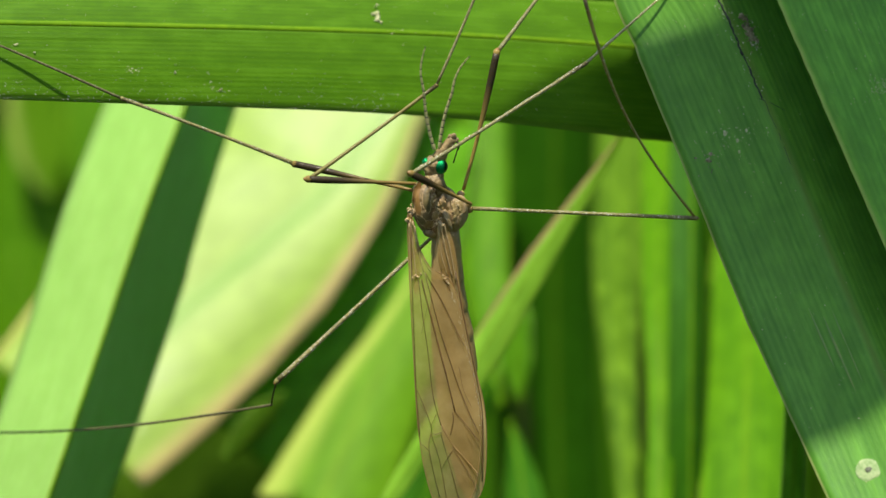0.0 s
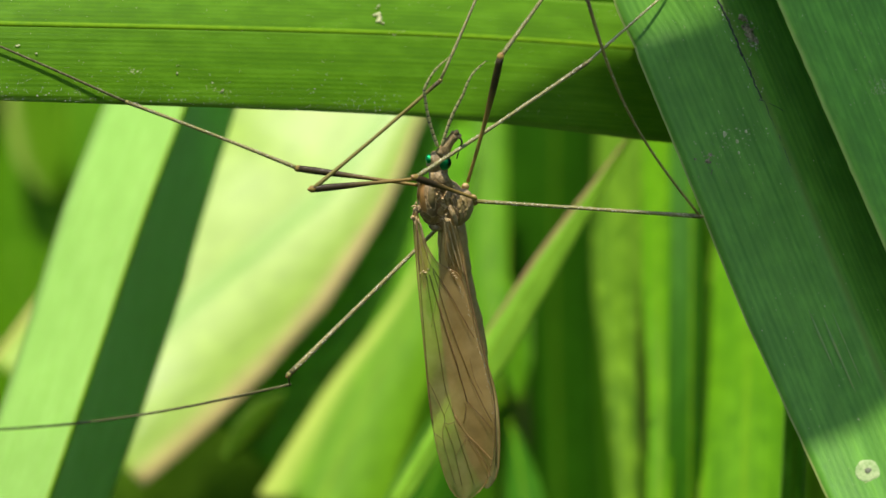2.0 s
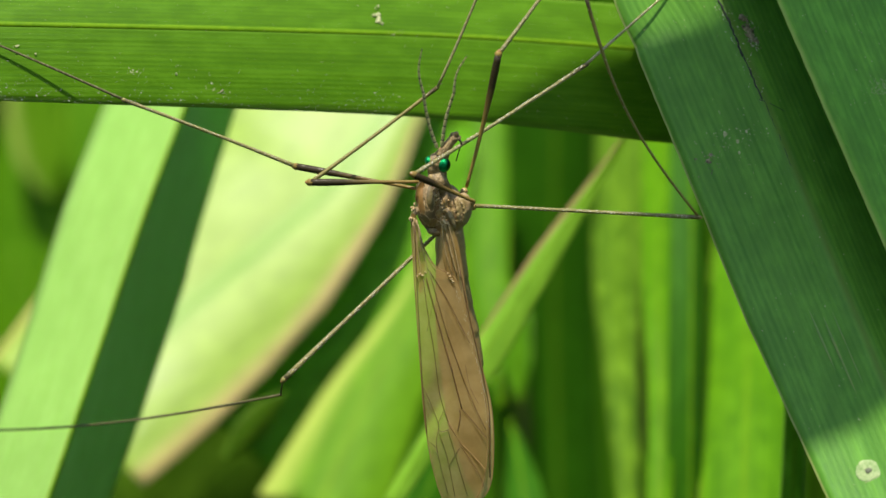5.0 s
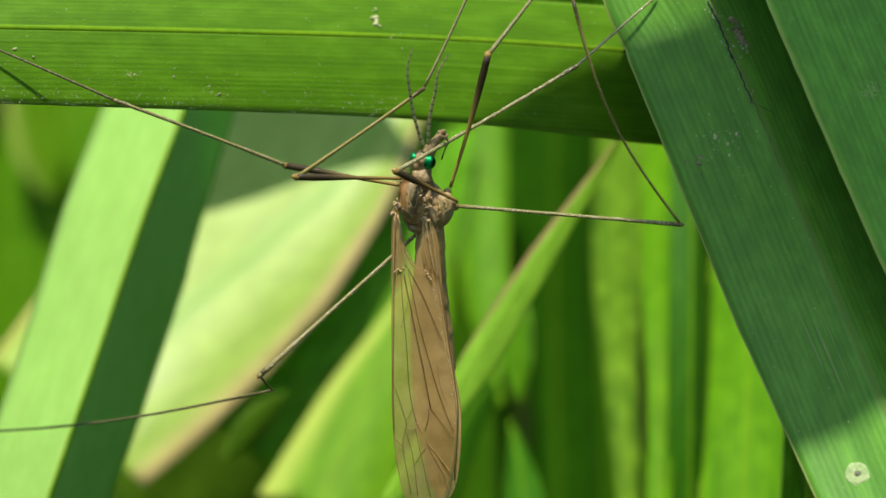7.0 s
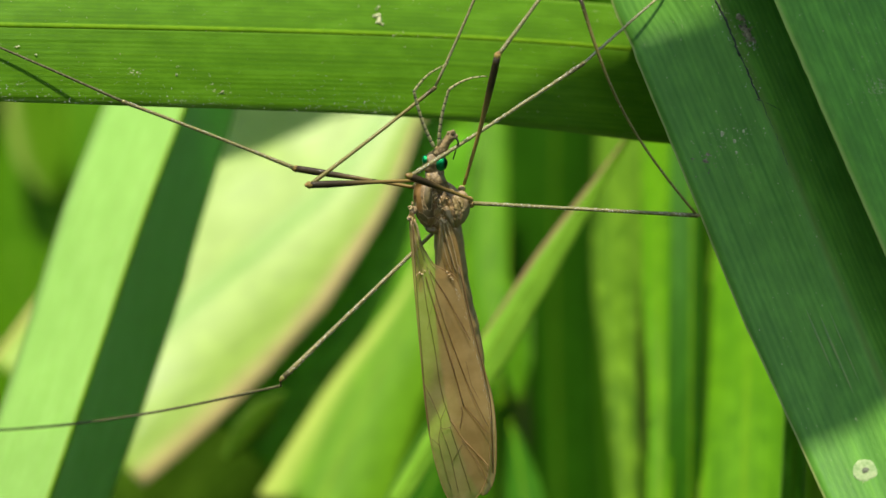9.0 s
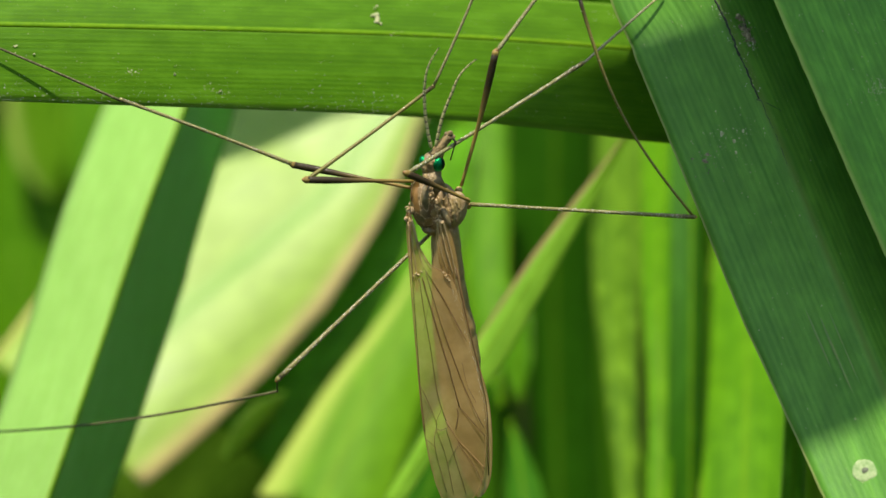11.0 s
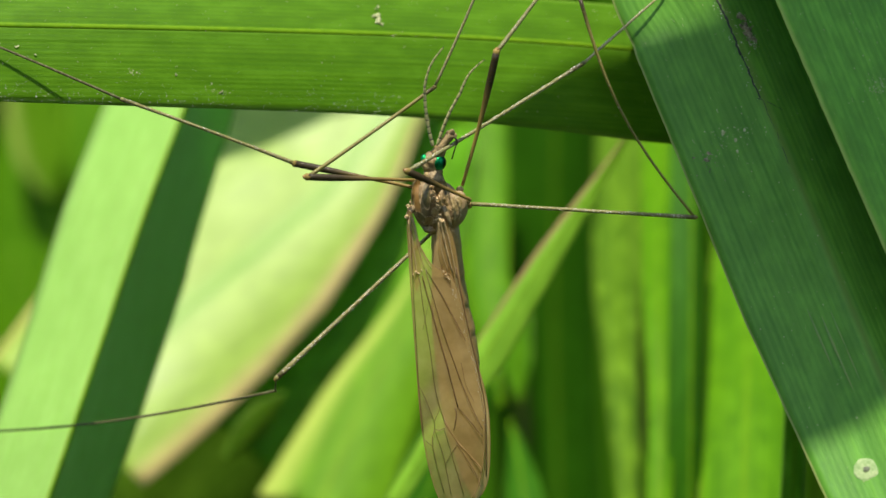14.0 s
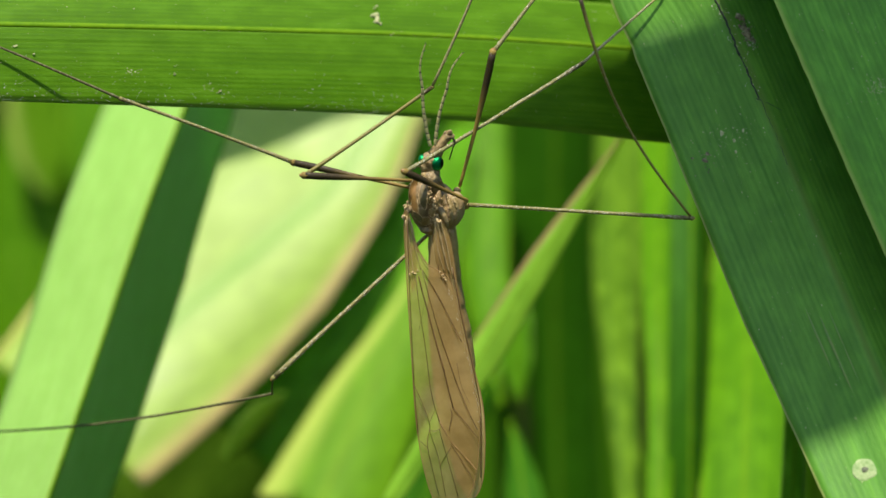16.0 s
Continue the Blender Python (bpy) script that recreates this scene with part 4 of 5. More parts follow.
    for pts, r in (([(-1.50, -1.66, 0.91), (-1.32, -1.66, -1.09), (-1.07, -1.66, -3.22)], 0.06),
          ([(-1.35, -1.68, 0.76), (-0.98, -1.68, -1.17), (-0.62, -1.68, -2.79)], 0.06),
          ([(-1.24, -1.66, 0.45), (-0.80, -1.66, -1.40), (-0.17, -1.66, -2.72)], 0.05),
          ([(-1.57, -1.64, 0.63), (-1.51, -1.64, -1.48), (-1.37, -1.64, -4.20)], 0.05),
          ([(0.47, -1.52, 0.68), (0.80, -1.52, -1.13), (1.28, -1.52, -3.15)], 0.085),
          ([(0.69, -1.50, 0.59), (1.14, -1.50, -1.33), (1.51, -1.50, -3.47)], 0.07),
          ([(0.36, -1.48, 0.40), (0.50, -1.48, -1.34), (0.95, -1.48, -3.08)], 0.05)):
        part("wing_stem", tube(spline(pts, 12), [r * (1 - 0.05 * i) * (1 + 0.18 * math.sin(1.7 * i)) for i in range(13)], 8), STRAW, fly, "straw-coloured wing stem")
    for pts, r in (([(0.52, -1.71, -13.36), (1.24, -1.71, -14.69), (2.00, -1.71, -15.62), (2.99, -1.71, -16.83)], 0.055),
          ([(-0.73, -1.71, -3.40), (-0.40, -1.71, -4.77), (0.19, -1.71, -7.12), (0.90, -1.71, -9.89)], 0.05)):
        part("wing_stem", tube(spline(pts, 24), [r * (0.75 + 0.25 * math.sin(0.7 * i)) for i in range(25)], 8, 0.6), WINGRIB, fly, "tan thick wing rib")
    knots = bmesh.new()
    for n, c in enumerate([(-1.37, -1.72, -3.13), (-1.18, -1.72, -2.97), (-0.99, -1.72, -3.05), (-0.80, -1.72, -2.86), (0.65, -1.72, -2.98), (0.80, -1.72, -3.17), (0.91, -1.72, -3.36), (1.02, -1.72, -3.52)]):
        blob(c, (0.06, 0.05, 0.10), (0, 47 * n, 0), 10, 8, 0.9, n * 3.1, knots, 2.2)
    tagged(part("crumpled_skin", knots, STRAW, fly, "pale crumpled wing hinges"), kind="stuff")
    # Glints of the wing edge, put in as near-white flecks.
    glints = bmesh.new()
    for k, p in enumerate(spline([(1.25, -1.60, -4.22), (1.70, -1.60, -5.78), (2.15, -1.60, -7.83), (2.68, -1.60, -10.05), (3.02, -1.60, -11.92), (3.18, -1.60, -13.72)], 90)):
        if rng.random() < 0.55:
            blob(p + Vector((rng.gauss(0, 0.06), 0, 0)), (0.010 + 0.012 * rng.random(), 0.012, 0.02 + 0.035 * rng.random()), (0, -14, 0), 6, 4, bm=glints)
    tagged(part("hairs", glints, GLINT, fly, "fine pale flecks painted as glints along the wing edge"), kind="stuff")
    # folded bases of the wings
    for outer_edge, inner_edge, label in (([(-1.61, -1.58, 1.19), (-1.61, -1.58, -0.34), (-1.55, -1.58, -2.08), (-1.22, -1.58, -4.35)], [(-1.35, -1.62, 0.74), (-1.09, -1.62, -0.33), (-0.80, -1.62, -1.57), (-1.02, -1.62, -4.25)], "straw-coloured folded wing base"),
                                          ([(0.28, -1.40, 0.53), (0.28, -1.40, -0.78), (0.35, -1.40, -2.14), (1.02, -1.40, -4.5)], [(0.95, -1.36, 0.44), (1.29, -1.36, -0.79), (1.51, -1.36, -2.15), (1.30, -1.36, -4.6)], "straw-coloured folded wing base")):
        bm, a, b = bmesh.new(), spline(outer_edge, 18), spline(inner_edge, 18)
        rows = []
        for i in range(19):
            row = []
            for j in range(9):
                p = a[i].lerp(b[i], j / 8)
                p.y -= 0.09 * abs(math.sin(2.5 * math.pi * j / 8)) * math.sin(math.pi * (i + 1) / 20)
                row.append(bm.verts.new(p * MM))
            rows.append(row)
        for r, q in zip(rows, rows[1:]):
            for j in range(8):
                bm.faces.new((r[j], r[j + 1], q[j + 1], q[j]))
        part("wing_fold", bm, WING_FOLD, fly, label)
    # wing roots and balancers
    part("wing_root", tube(spline([(-1.19, -0.9, 1.29), (-1.56, -1.3, 0.92), (-1.59, -1.5, 0.36)], 8), [0.22, 0.22, 0.2, 0.18, 0.17, 0.16, 0.14, 0.12, 0.1], 8), HEAD, fly)
    part("wing_root", tube(spline([(0.67, -1.1, 1.33), (0.97, -1.35, 0.78), (1.19, -1.3, 0.01)], 8), [0.22, 0.22, 0.21, 0.2, 0.19, 0.18, 0.16, 0.14, 0.1], 8), HEAD, fly)
    # leg bases
    for c, r in (((-1.05, 0.5, 2.42), 0.3), ((-1.05, 0.6, 2.02), 0.3), ((1.84, 0.6, 2.02), 0.27), ((2.32, -0.3, 1.53), 0.27), ((2.4, 0.1, 1.09), 0.27), ((1.13, 0.9, -0.99), 0.4)):
        part("coxa", blob(c, (r * 0.95, r * 0.8, r * 0.9), (0, 0, 0), 14, 10, 0.25, r * 9, freq=2.0), COXA, fly)
    # the folded wings stand off the abdomen more and more towards their tips
    for ob in fly.children_recursive:
        if ob.name.split(".")[0] in ("wing", "vein", "wing_stem", "wing_fold", "crumpled_skin", "hairs"):
            for v in ob.data.vertices:
                if v.co.z < 0:
                    v.co.y += 0.14 * v.co.z
                    v.co.z *= 0.952


build_fly()


def feeler(name, length, bend, thick, thin, seed):
    """One half of an antenna, along +z from its joint: pale rings with dark seams and whorls of bristles."""
    rng, joints, per = random.Random(seed), round(length / 0.46), 6
    n = joints * per
    pts = [Vector((bend * math.sin(math.pi * i / n), -0.02 * i / n, length * i / n)) for i in range(n + 1)]
    radii = [(thick + (thin - thick) * i / n) * (0.86 + 0.26 * math.sin(math.pi * (i % per) / per) ** 0.7 + (0.1 if i % per > 3 else 0)) for i in range(n + 1)]
    ob = part(name, tube(pts, radii, 10), ANTENNA, fly, "thin banded antenna with bristles")
    whorl = bmesh.new()
    for i in range(per, n + 1, per):
        up = (pts[i] - pts[i - 1]).normalized()
        tube([pts[i] - up * 0.036, pts[i] + up * 0.036], [radii[i] * 1.25] * 2, 8, bm=whorl)
        spikes(whorl, [pts[i] - up * 0.05, pts[i] + up * 0.05], [radii[i]] * 2, 4, 0.2, rng, 0.8)
    part("bristles", whorl, BRISTLE, ob)
    return ob


ANTENNA_BASES = (Vector((0.1, -0.35, 5.28)), Vector((0.42, -0.35, 5.36)))
FEELERS = ((3.98, 2.87), (3.82, 2.6))
antennae = [(feeler("antenna", a, -0.14, 0.112, 0.085, k), feeler("antenna_tip", b, -0.24, 0.085, 0.03, k + 5)) for k, (a, b) in enumerate(FEELERS)]


def segment(name, length, radii, material, label="", bow=0.0, hairs=0, seed=0, hair=0.1, knob=1.02, shiny=0):
    """A leg segment along +z from its joint, slightly bowed, with short hairs."""
    n = 20
    pts = [Vector((bow * math.sin(math.pi * i / n), 0, length * i / n)) for i in range(n + 1)]
    rr = [between(radii, i / n) for i in range(n + 1)]
    bm = tube(pts, rr, 8)
    if knob:
        blob(pts[-1], (rr[-1] * knob, rr[-1] * knob, rr[-1] * knob * 1.2), (0, 0, 0), 12, 8, 0.1, seed, bm)
        blob(pts[0], (rr[0] * knob, rr[0] * knob, rr[0] * knob), (0, 0, 0), 10, 6, 0.1, seed, bm)
    spikes(bm, pts, rr, hairs, hair, random.Random(seed))
    ob = part(name, bm, material, fly, label)
    if name == "femur":
        part("joint", blob(pts[-1], (rr[-1] * 0.8, rr[-1] * 0.8, rr[-1] * 1.5), (0, 0, 0), 12, 8, 0.1, seed), JOINT, ob, "amber knee joint")
    # Leg scales in near-white, so that glints are painted on.
    if shiny:
        rng, scales = random.Random(seed + 90), bmesh.new()
        for _ in range(int(shiny * length)):
            f = rng.uniform(0.03, 0.97)
            a, r = rng.uniform(0, 6.283), between(radii, f)
            p = Vector((bow * math.sin(math.pi * f) + r * math.cos(a), r * math.sin(a), length * f))
            out, up = Vector((math.cos(a), math.sin(a), 0)), Vector((0, 0, 1))
            w, h = rng.uniform(0.012, 0.03), rng.uniform(0.04, 0.09)
            tip = p + up * h + out * h * 0.45
            scales.faces.new([scales.verts.new(q * MM) for q in (p - out.cross(up) * w, p + out.cross(up) * w, tip + out.cross(up) * w * 0.5, tip - out.cross(up) * w * 0.5)])
        tagged(part("hairs", scales, GLINT, ob, "tiny scales painted pale as glints"), kind="stuff")
    return ob


THICK_FEMUR = (0.12, 0.12, 0.13, 0.14, 0.185, 0.235, 0.26, 0.24)
EVEN_TIBIA = (0.15, 0.125, 0.12, 0.12, 0.12, 0.125, 0.14, 0.155)
HIND_TIBIA = (0.12, 0.13, 0.135, 0.14, 0.145, 0.155, 0.18, 0.2)
THIN_TARSUS = (0.10, 0.095, 0.09, 0.085, 0.075, 0.065)

# Joints at rest, in millimetres: the hip rides on the body, the knee and ankle swing, the foot rides on its leaf.
LEGS = {
    "fore": dict(hip=(-1.2, 0.5, 2.27), knee=(-9.81, 1.0, 5.7), ankle=(-21.3, 0.8, 9.93), foot=(-32.0, 0.2, 14.45)),
    "mid": dict(hip=(-1.2, 0.4, 2.79), knee=(-8.75, -0.5, 4.79), ankle=(-0.34, -0.8, 10.86), foot=(6.32, -4.2, 29.92)),
    "cross": dict(hip=(2.46, -1.0, 1.77), knee=(-1.95, -3.2, 4.97), ankle=(9.7, 3.6, 12.52), foot=(15.2, 4.3, 17.4)),
    "raised": dict(hip=(2.03, 0.8, 2.32), knee=(3.59, -0.5, 12.82), ankle=(10.13, -3.5, 21.88), foot=(12.41, -4.2, 29.73)),
    "outer": dict(hip=(2.69, -0.2, 1.24), knee=(16.67, -0.5, 1.98), ankle=(9.21, -1.0, 16.29), foot=(8.6, -4.2, 29.73)),
    "hind": dict(hip=(0.56, 1.2, -0.48), knee=(-10.71, 4.0, -8.72), ankle=(-11.41, 10.0, -10.41), foot=(-34.6, 16.0, -13.0)),
}
# Lengths of femur, tibia and tarsus in millimetres, and whether knee and ankle lie nearer (-1) or farther (1) than the joint before.
REACH = {"fore": (8.51, 12.3, 12.4), "mid": (7.12, 10.97, 19.9), "cross": (4.81, 15.6, 7.4), "raised": (9.3, 11.6, 7.3), "outer": (14.62, 16.32, 13.1), "hind": (15.08, 6.29, 30.6)}
DEPTH = {"fore": (1, -1), "mid": (-1, 1), "cross": (-1, 1), "raised": (-1, 1), "outer": (-1, -1), "hind": (-1, 1)}
limbs = {}


def build_legs():
    for i, key in enumerate(LEGS):
        a, b, c = REACH[key]
        hind, outer = key == "hind", key == "outer"
        upper = segment("femur", a, HIND_TIBIA if hind else (EVEN_TIBIA if outer else THICK_FEMUR), LEG_PALE if hind or outer else (FEMUR_AMBER if key == "raised" else FEMUR), "", 0.1 if key == "raised" else 0.0, 160, i, 0.08, shiny=36 if hind else 28 if outer else 0)
        lower = segment("tibia", b, (0.07, 0.07, 0.07) if hind else (tuple(reversed(EVEN_TIBIA)) if not outer else (0.095, 0.085, 0.085, 0.09, 0.10, 0.12, 0.14)), TARSUS if hind else (TIBIA_DUSKY if key in ("mid", "outer") else LEG_PALE if key == "fore" else TIBIA), "", -1.05 if outer else 0.05, 0 if hind else 260, i + 20, 0.1, shiny={"fore": 22, "cross": 26, "raised": 14}.get(key, 5 if outer else 0))
        foot = segment("tarsus", c, THIN_TARSUS, TARSUS if hind or key == "fore" else TARSUS_PALE, "", {"fore": 0.05, "mid": 0.6, "hind": -0.75}.get(key, 0.0), 60, i + 40, 0.07, shiny=0 if hind or key == "fore" else 20)
        limbs[key] = (upper, lower, foot)


build_legs()


SPOT_AT = (27.55, -14.21)

DRY_AT = (28.65, 10.54)


def small_marks():
    def across(g):
        return 1 - (1 - g) * 1.48

    for x, y, z, count, wide, size, material, name, label in (
            (*(-21.59, 5.0, 11.94), 22, 0.006, 0.05, DUST, "dust_specks", "pale dust specks"), (*(-28.35, 5.0, 13.36), 7, 0.0012, 0.09, DUST, "crumb", "pale crumb"),
            (*(-3.25, 5.5, 14.95), 20, 0.006, 0.05, DUST, "dust_specks", "pale dust specks"), (*(-15.56, 4.5, 10.44), 24, 0.012, 0.05, DUST, "dust_specks", "pale dust specks")):
        f, g = nearest(rows_top, x, z)
        litter(rows_top, leaf_top, count, int(f * 1000), lambda r, f=f, g=g, wide=wide: (r.gauss(f, wide * 0.4), r.gauss(g, wide * 4)), material, name, label, lambda r, size=size: 0.012 + size * r.random() ** 2)
    for x, z, size, count in ((-4.4, 15.9, 0.16, 9), (-5.0, 16.4, 0.09, 6), (-28.1, 13.1, 0.09, 3), (-18.2, 12.1, 0.06, 6), (-15.6, 10.6, 0.05, 7)):
        rng, heap = random.Random(int(100 * z)), bmesh.new()
        for _ in range(count):
            p, lift = on_leaf(rows_top, *nearest(rows_top, x + rng.gauss(0, size), z + rng.gauss(0, size * 1.3)))
            r = size * rng.uniform(0.4, 1.0)
            blob(p + lift * 0.1 + Vector((rng.gauss(0, size), 0, rng.gauss(0, size))), (r, 0.05, r), (0, 90 * rng.random(), 0), 10, 8, 0.9, rng.random() * 9, heap, 2.2)
        tagged(part("crumb", heap, DUST if size > 0.05 else DIRT, leaf_top, "pale brown crumbs of dirt"), kind="stuff")
    litter(rows_top, leaf_top, 1500, 3, lambda r: (r.uniform(0.28, 0.72), r.uniform(-0.8, 0.99) ** 1), DUST, "dust_specks", "pale dust specks", lambda r: 0.007 + 0.04 * r.random() ** 6)
    litter(rows_top, leaf_top, 900, 41, lambda r: (r.uniform(0.28, 0.50), 1 - abs(r.gauss(0, 0.2))), PALE_DUST, "dust_specks", "whitish dust near the edge", lambda r: 0.008 + 0.032 * r.random() ** 4)
    litter(rows_right, leaf_right, 420, 4, lambda r: (r.uniform(0.25, 0.8), r.uniform(-0.4, 0.98)), DUST, "dust_specks", "pale dust specks", lambda r: 0.010 + 0.05 * r.random() ** 5)
    litter(rows_right, leaf_right, 110, 8, lambda r: (r.gauss(0.362, 0.010), across(r.gauss(0.24, 0.03))), DIRT, "dirt", "dark crumbs of dirt", lambda r: 0.015 + 0.09 * r.random() ** 2)
    litter(rows_right, leaf_right, 40, 12, lambda r: (r.gauss(0.34, 0.006), across(r.gauss(0.23, 0.02))), DIRT, "dirt", "dark crumbs of dirt", lambda r: 0.015 + 0.06 * r.random() ** 2)
    litter(rows_right, leaf_right, 40, 9, lambda r: (r.gauss(0.475, 0.012), across(r.gauss(0.82, 0.05))), DIRT, "dirt", "dark crumbs of dirt", lambda r: 0.015 + 0.06 * r.random())
    litter(rows_right, leaf_right, 90, 10, lambda r: (r.gauss(0.465, 0.012), across(r.gauss(0.62, 0.09))), DUST, "dust_specks", "pale dust smears", lambda r: 0.015 + 0.05 * r.random() ** 2)
    litter(rows_right, leaf_right, 50, 11, lambda r: (r.uniform(0.31, 0.44), across(r.gauss(0.345, 0.012))), DUST, "dust_specks", "pale dust along the scar", lambda r: 0.012 + 0.04 * r.random() ** 2)
    litter(rows_right, leaf_right, 34, 31, lambda r: (r.uniform(0.30, 0.43), across(0.345 + r.choice((-1, 1)) * r.uniform(0.015, 0.05))), PALE_DUST, "dust_specks", "whitish dust along the scar", lambda r: 0.014 + 0.06 * r.random() ** 2)
    litter(rows_right, leaf_right, 60, 32, lambda r: (r.gauss(0.362, 0.012), across(r.gauss(0.235, 0.03))), PALE_DUST, "dust_specks", "whitish crumbs among dirt", lambda r: 0.02 + 0.08 * r.random() ** 2)
    f, g = nearest(rows_front, *DRY_AT)
    litter(rows_front, leaf_front, 150, 33, lambda r, f=f, g=g: (r.gauss(f, 0.006), r.gauss(g, 0.035)), DUST, "dust_specks", "pale dried patch", lambda r: 0.012 + 0.05 * r.random() ** 2)
    litter(rows_front, leaf_front, 320, 34, lambda r: (r.uniform(0.3, 0.6), r.uniform(0.3, 0.97)), DUST, "dust_specks", "pale dust specks", lambda r: 0.010 + 0.05 * r.random() ** 4)
    rng = random.Random(21)
    for first, last, side, count, width in ((0.295, 0.385, 0.345, 22, 0.12), (0.386, 0.437, 0.342, 14, 0.09), (0.44, 0.52, 0.335, 16, 0.035)):
        scar = []
        for i in range(count):
            p, lift = on_leaf(rows_right, first + (last - first) * i / (count - 1), across(side + rng.uniform(-0.005, 0.005)))
            scar.append(p + lift * 0.13)
        part("scar", tube(scar, [width * rng.uniform(0.6, 1.2) for _ in scar], 6, 0.5), SCAR, leaf_right, "dark torn scar along the leaf")
    for x, z, length, width in ((25.0, -5.6, 0.05, 0.10), (25.6, -6.6, 0.045, 0.13), (26.2, -7.6, 0.04, 0.09), (26.0, -5.4, 0.03, 0.07), (26.9, -7.0, 0.03, 0.06)):
        f, g = nearest(rows_right, x, z)
        run = [on_leaf(rows_right, f + length * (i / 12 - 0.5), g) for i in range(13)]
        part("stain", tube([p + lift * 0.135 for p, lift in run], [width * math.sin(math.pi * (i + 0.3) / 12.6) for i in range(13)], 8, 0.25), STAIN, leaf_right, "dull brown streak")
    hook = [on_leaf(rows_right, 0.436 + 0.004 * i, across(0.36 - 0.028 * i)) for i in range(6)]
    part("scar", tube([p + lift * 0.14 for p, lift in hook], [0.04, 0.035, 0.03, 0.025, 0.02, 0.012], 6, 0.5), SCAR, leaf_right, "dark torn scar along the leaf")
    for f, g, r in ((0.352, 0.27, 0.2), (0.358, 0.24, 0.3), (0.366, 0.245, 0.27), (0.371, 0.215, 0.2), (0.338, 0.255, 0.24), (0.342, 0.225, 0.18), (0.3625, 0.265, 0.16), (0.476, 0.83, 0.13), (0.47, 0.80, 0.1)):
        p, lift = on_leaf(rows_right, f, across(g))
        part("dirt_clod", blob(p + lift * 0.08, (r * 1.4, r * 0.5, r), (0, r * 300, 0), 14, 10, 0.9, r * 40, freq=2.4), DIRT, leaf_right, "grey crumbly dirt clod")
    for f, g, r in ((0.455, 0.66, 0.12), (0.468, 0.6, 0.1), (0.462, 0.52, 0.09), (0.48, 0.62, 0.08), (0.372, 0.222, 0.07)):
        p, lift = on_leaf(rows_right, f, across(g))
        part("dust_patch", blob(p + lift * 0.11, (r, r * 0.3, r * 1.6), (0, -20, 0), 12, 8, 0.9, r * 70, freq=2.2), DUST, leaf_right, "pale dust patch")
    p, lift = on_leaf(rows_right, *nearest(rows_right, *SPOT_AT))
    face_out = Matrix.Translation((p + lift * 0.1) * MM) @ Vector((0, -1, 0)).rotation_difference(lift).to_matrix().to_4x4()
    disc = blob((0, 0, 0), (0.86, 0.05, 0.72), (0, 0, 0), 24, 14, 0.22, 2.0)
    bmesh.ops.transform(disc, matrix=face_out, verts=disc.verts)
    spot = part("ring_spot", disc, SPOT, leaf_right, "whitish ring spot with a dark centre")
    dot = blob((0, -0.04, 0), (0.22, 0.05, 0.2), (0, 0, 0), 14, 10, 0.3, 1.0)
    bmesh.ops.transform(dot, matrix=face_out, verts=dot.verts)
    part("spot_centre", dot, SPOT_CORE, spot)



small_marks()


# ---- what moves ----
TIMES = (0, 0.5, 1, 1.5, 2, 2.5, 3, 3.5, 4, 6.5, 7, 7.5, 8, 8.5, 9, 11.5, 12, 12.5, 13, 13.5, 14, 14.5, 15, 15.5, 16)


# Moments between two of these times, where the fly jerks: from, to, and how far it has got.
JERKS = {2.1: (2, 2.5, 0.45), 2.2: (2, 2.5, 0.75), 6.7: (6.5, 7, 0.08), 6.8: (6.5, 7, 0.44), 6.9: (6.5, 7, 1.1), 7.2: (7, 7.5, 0.8)}
STEPS = sorted((*TIMES, *JERKS))


def dense(values):
    """The values at TIMES, with those of the jerks between them."""
    at, out = dict(zip(TIMES, values)), []
    for t in STEPS:
        a, b, f = JERKS.get(t, (t, t, 0.0))
        out.append(tuple(p + (q - p) * f for p, q in zip(at[a], at[b])))
    return out


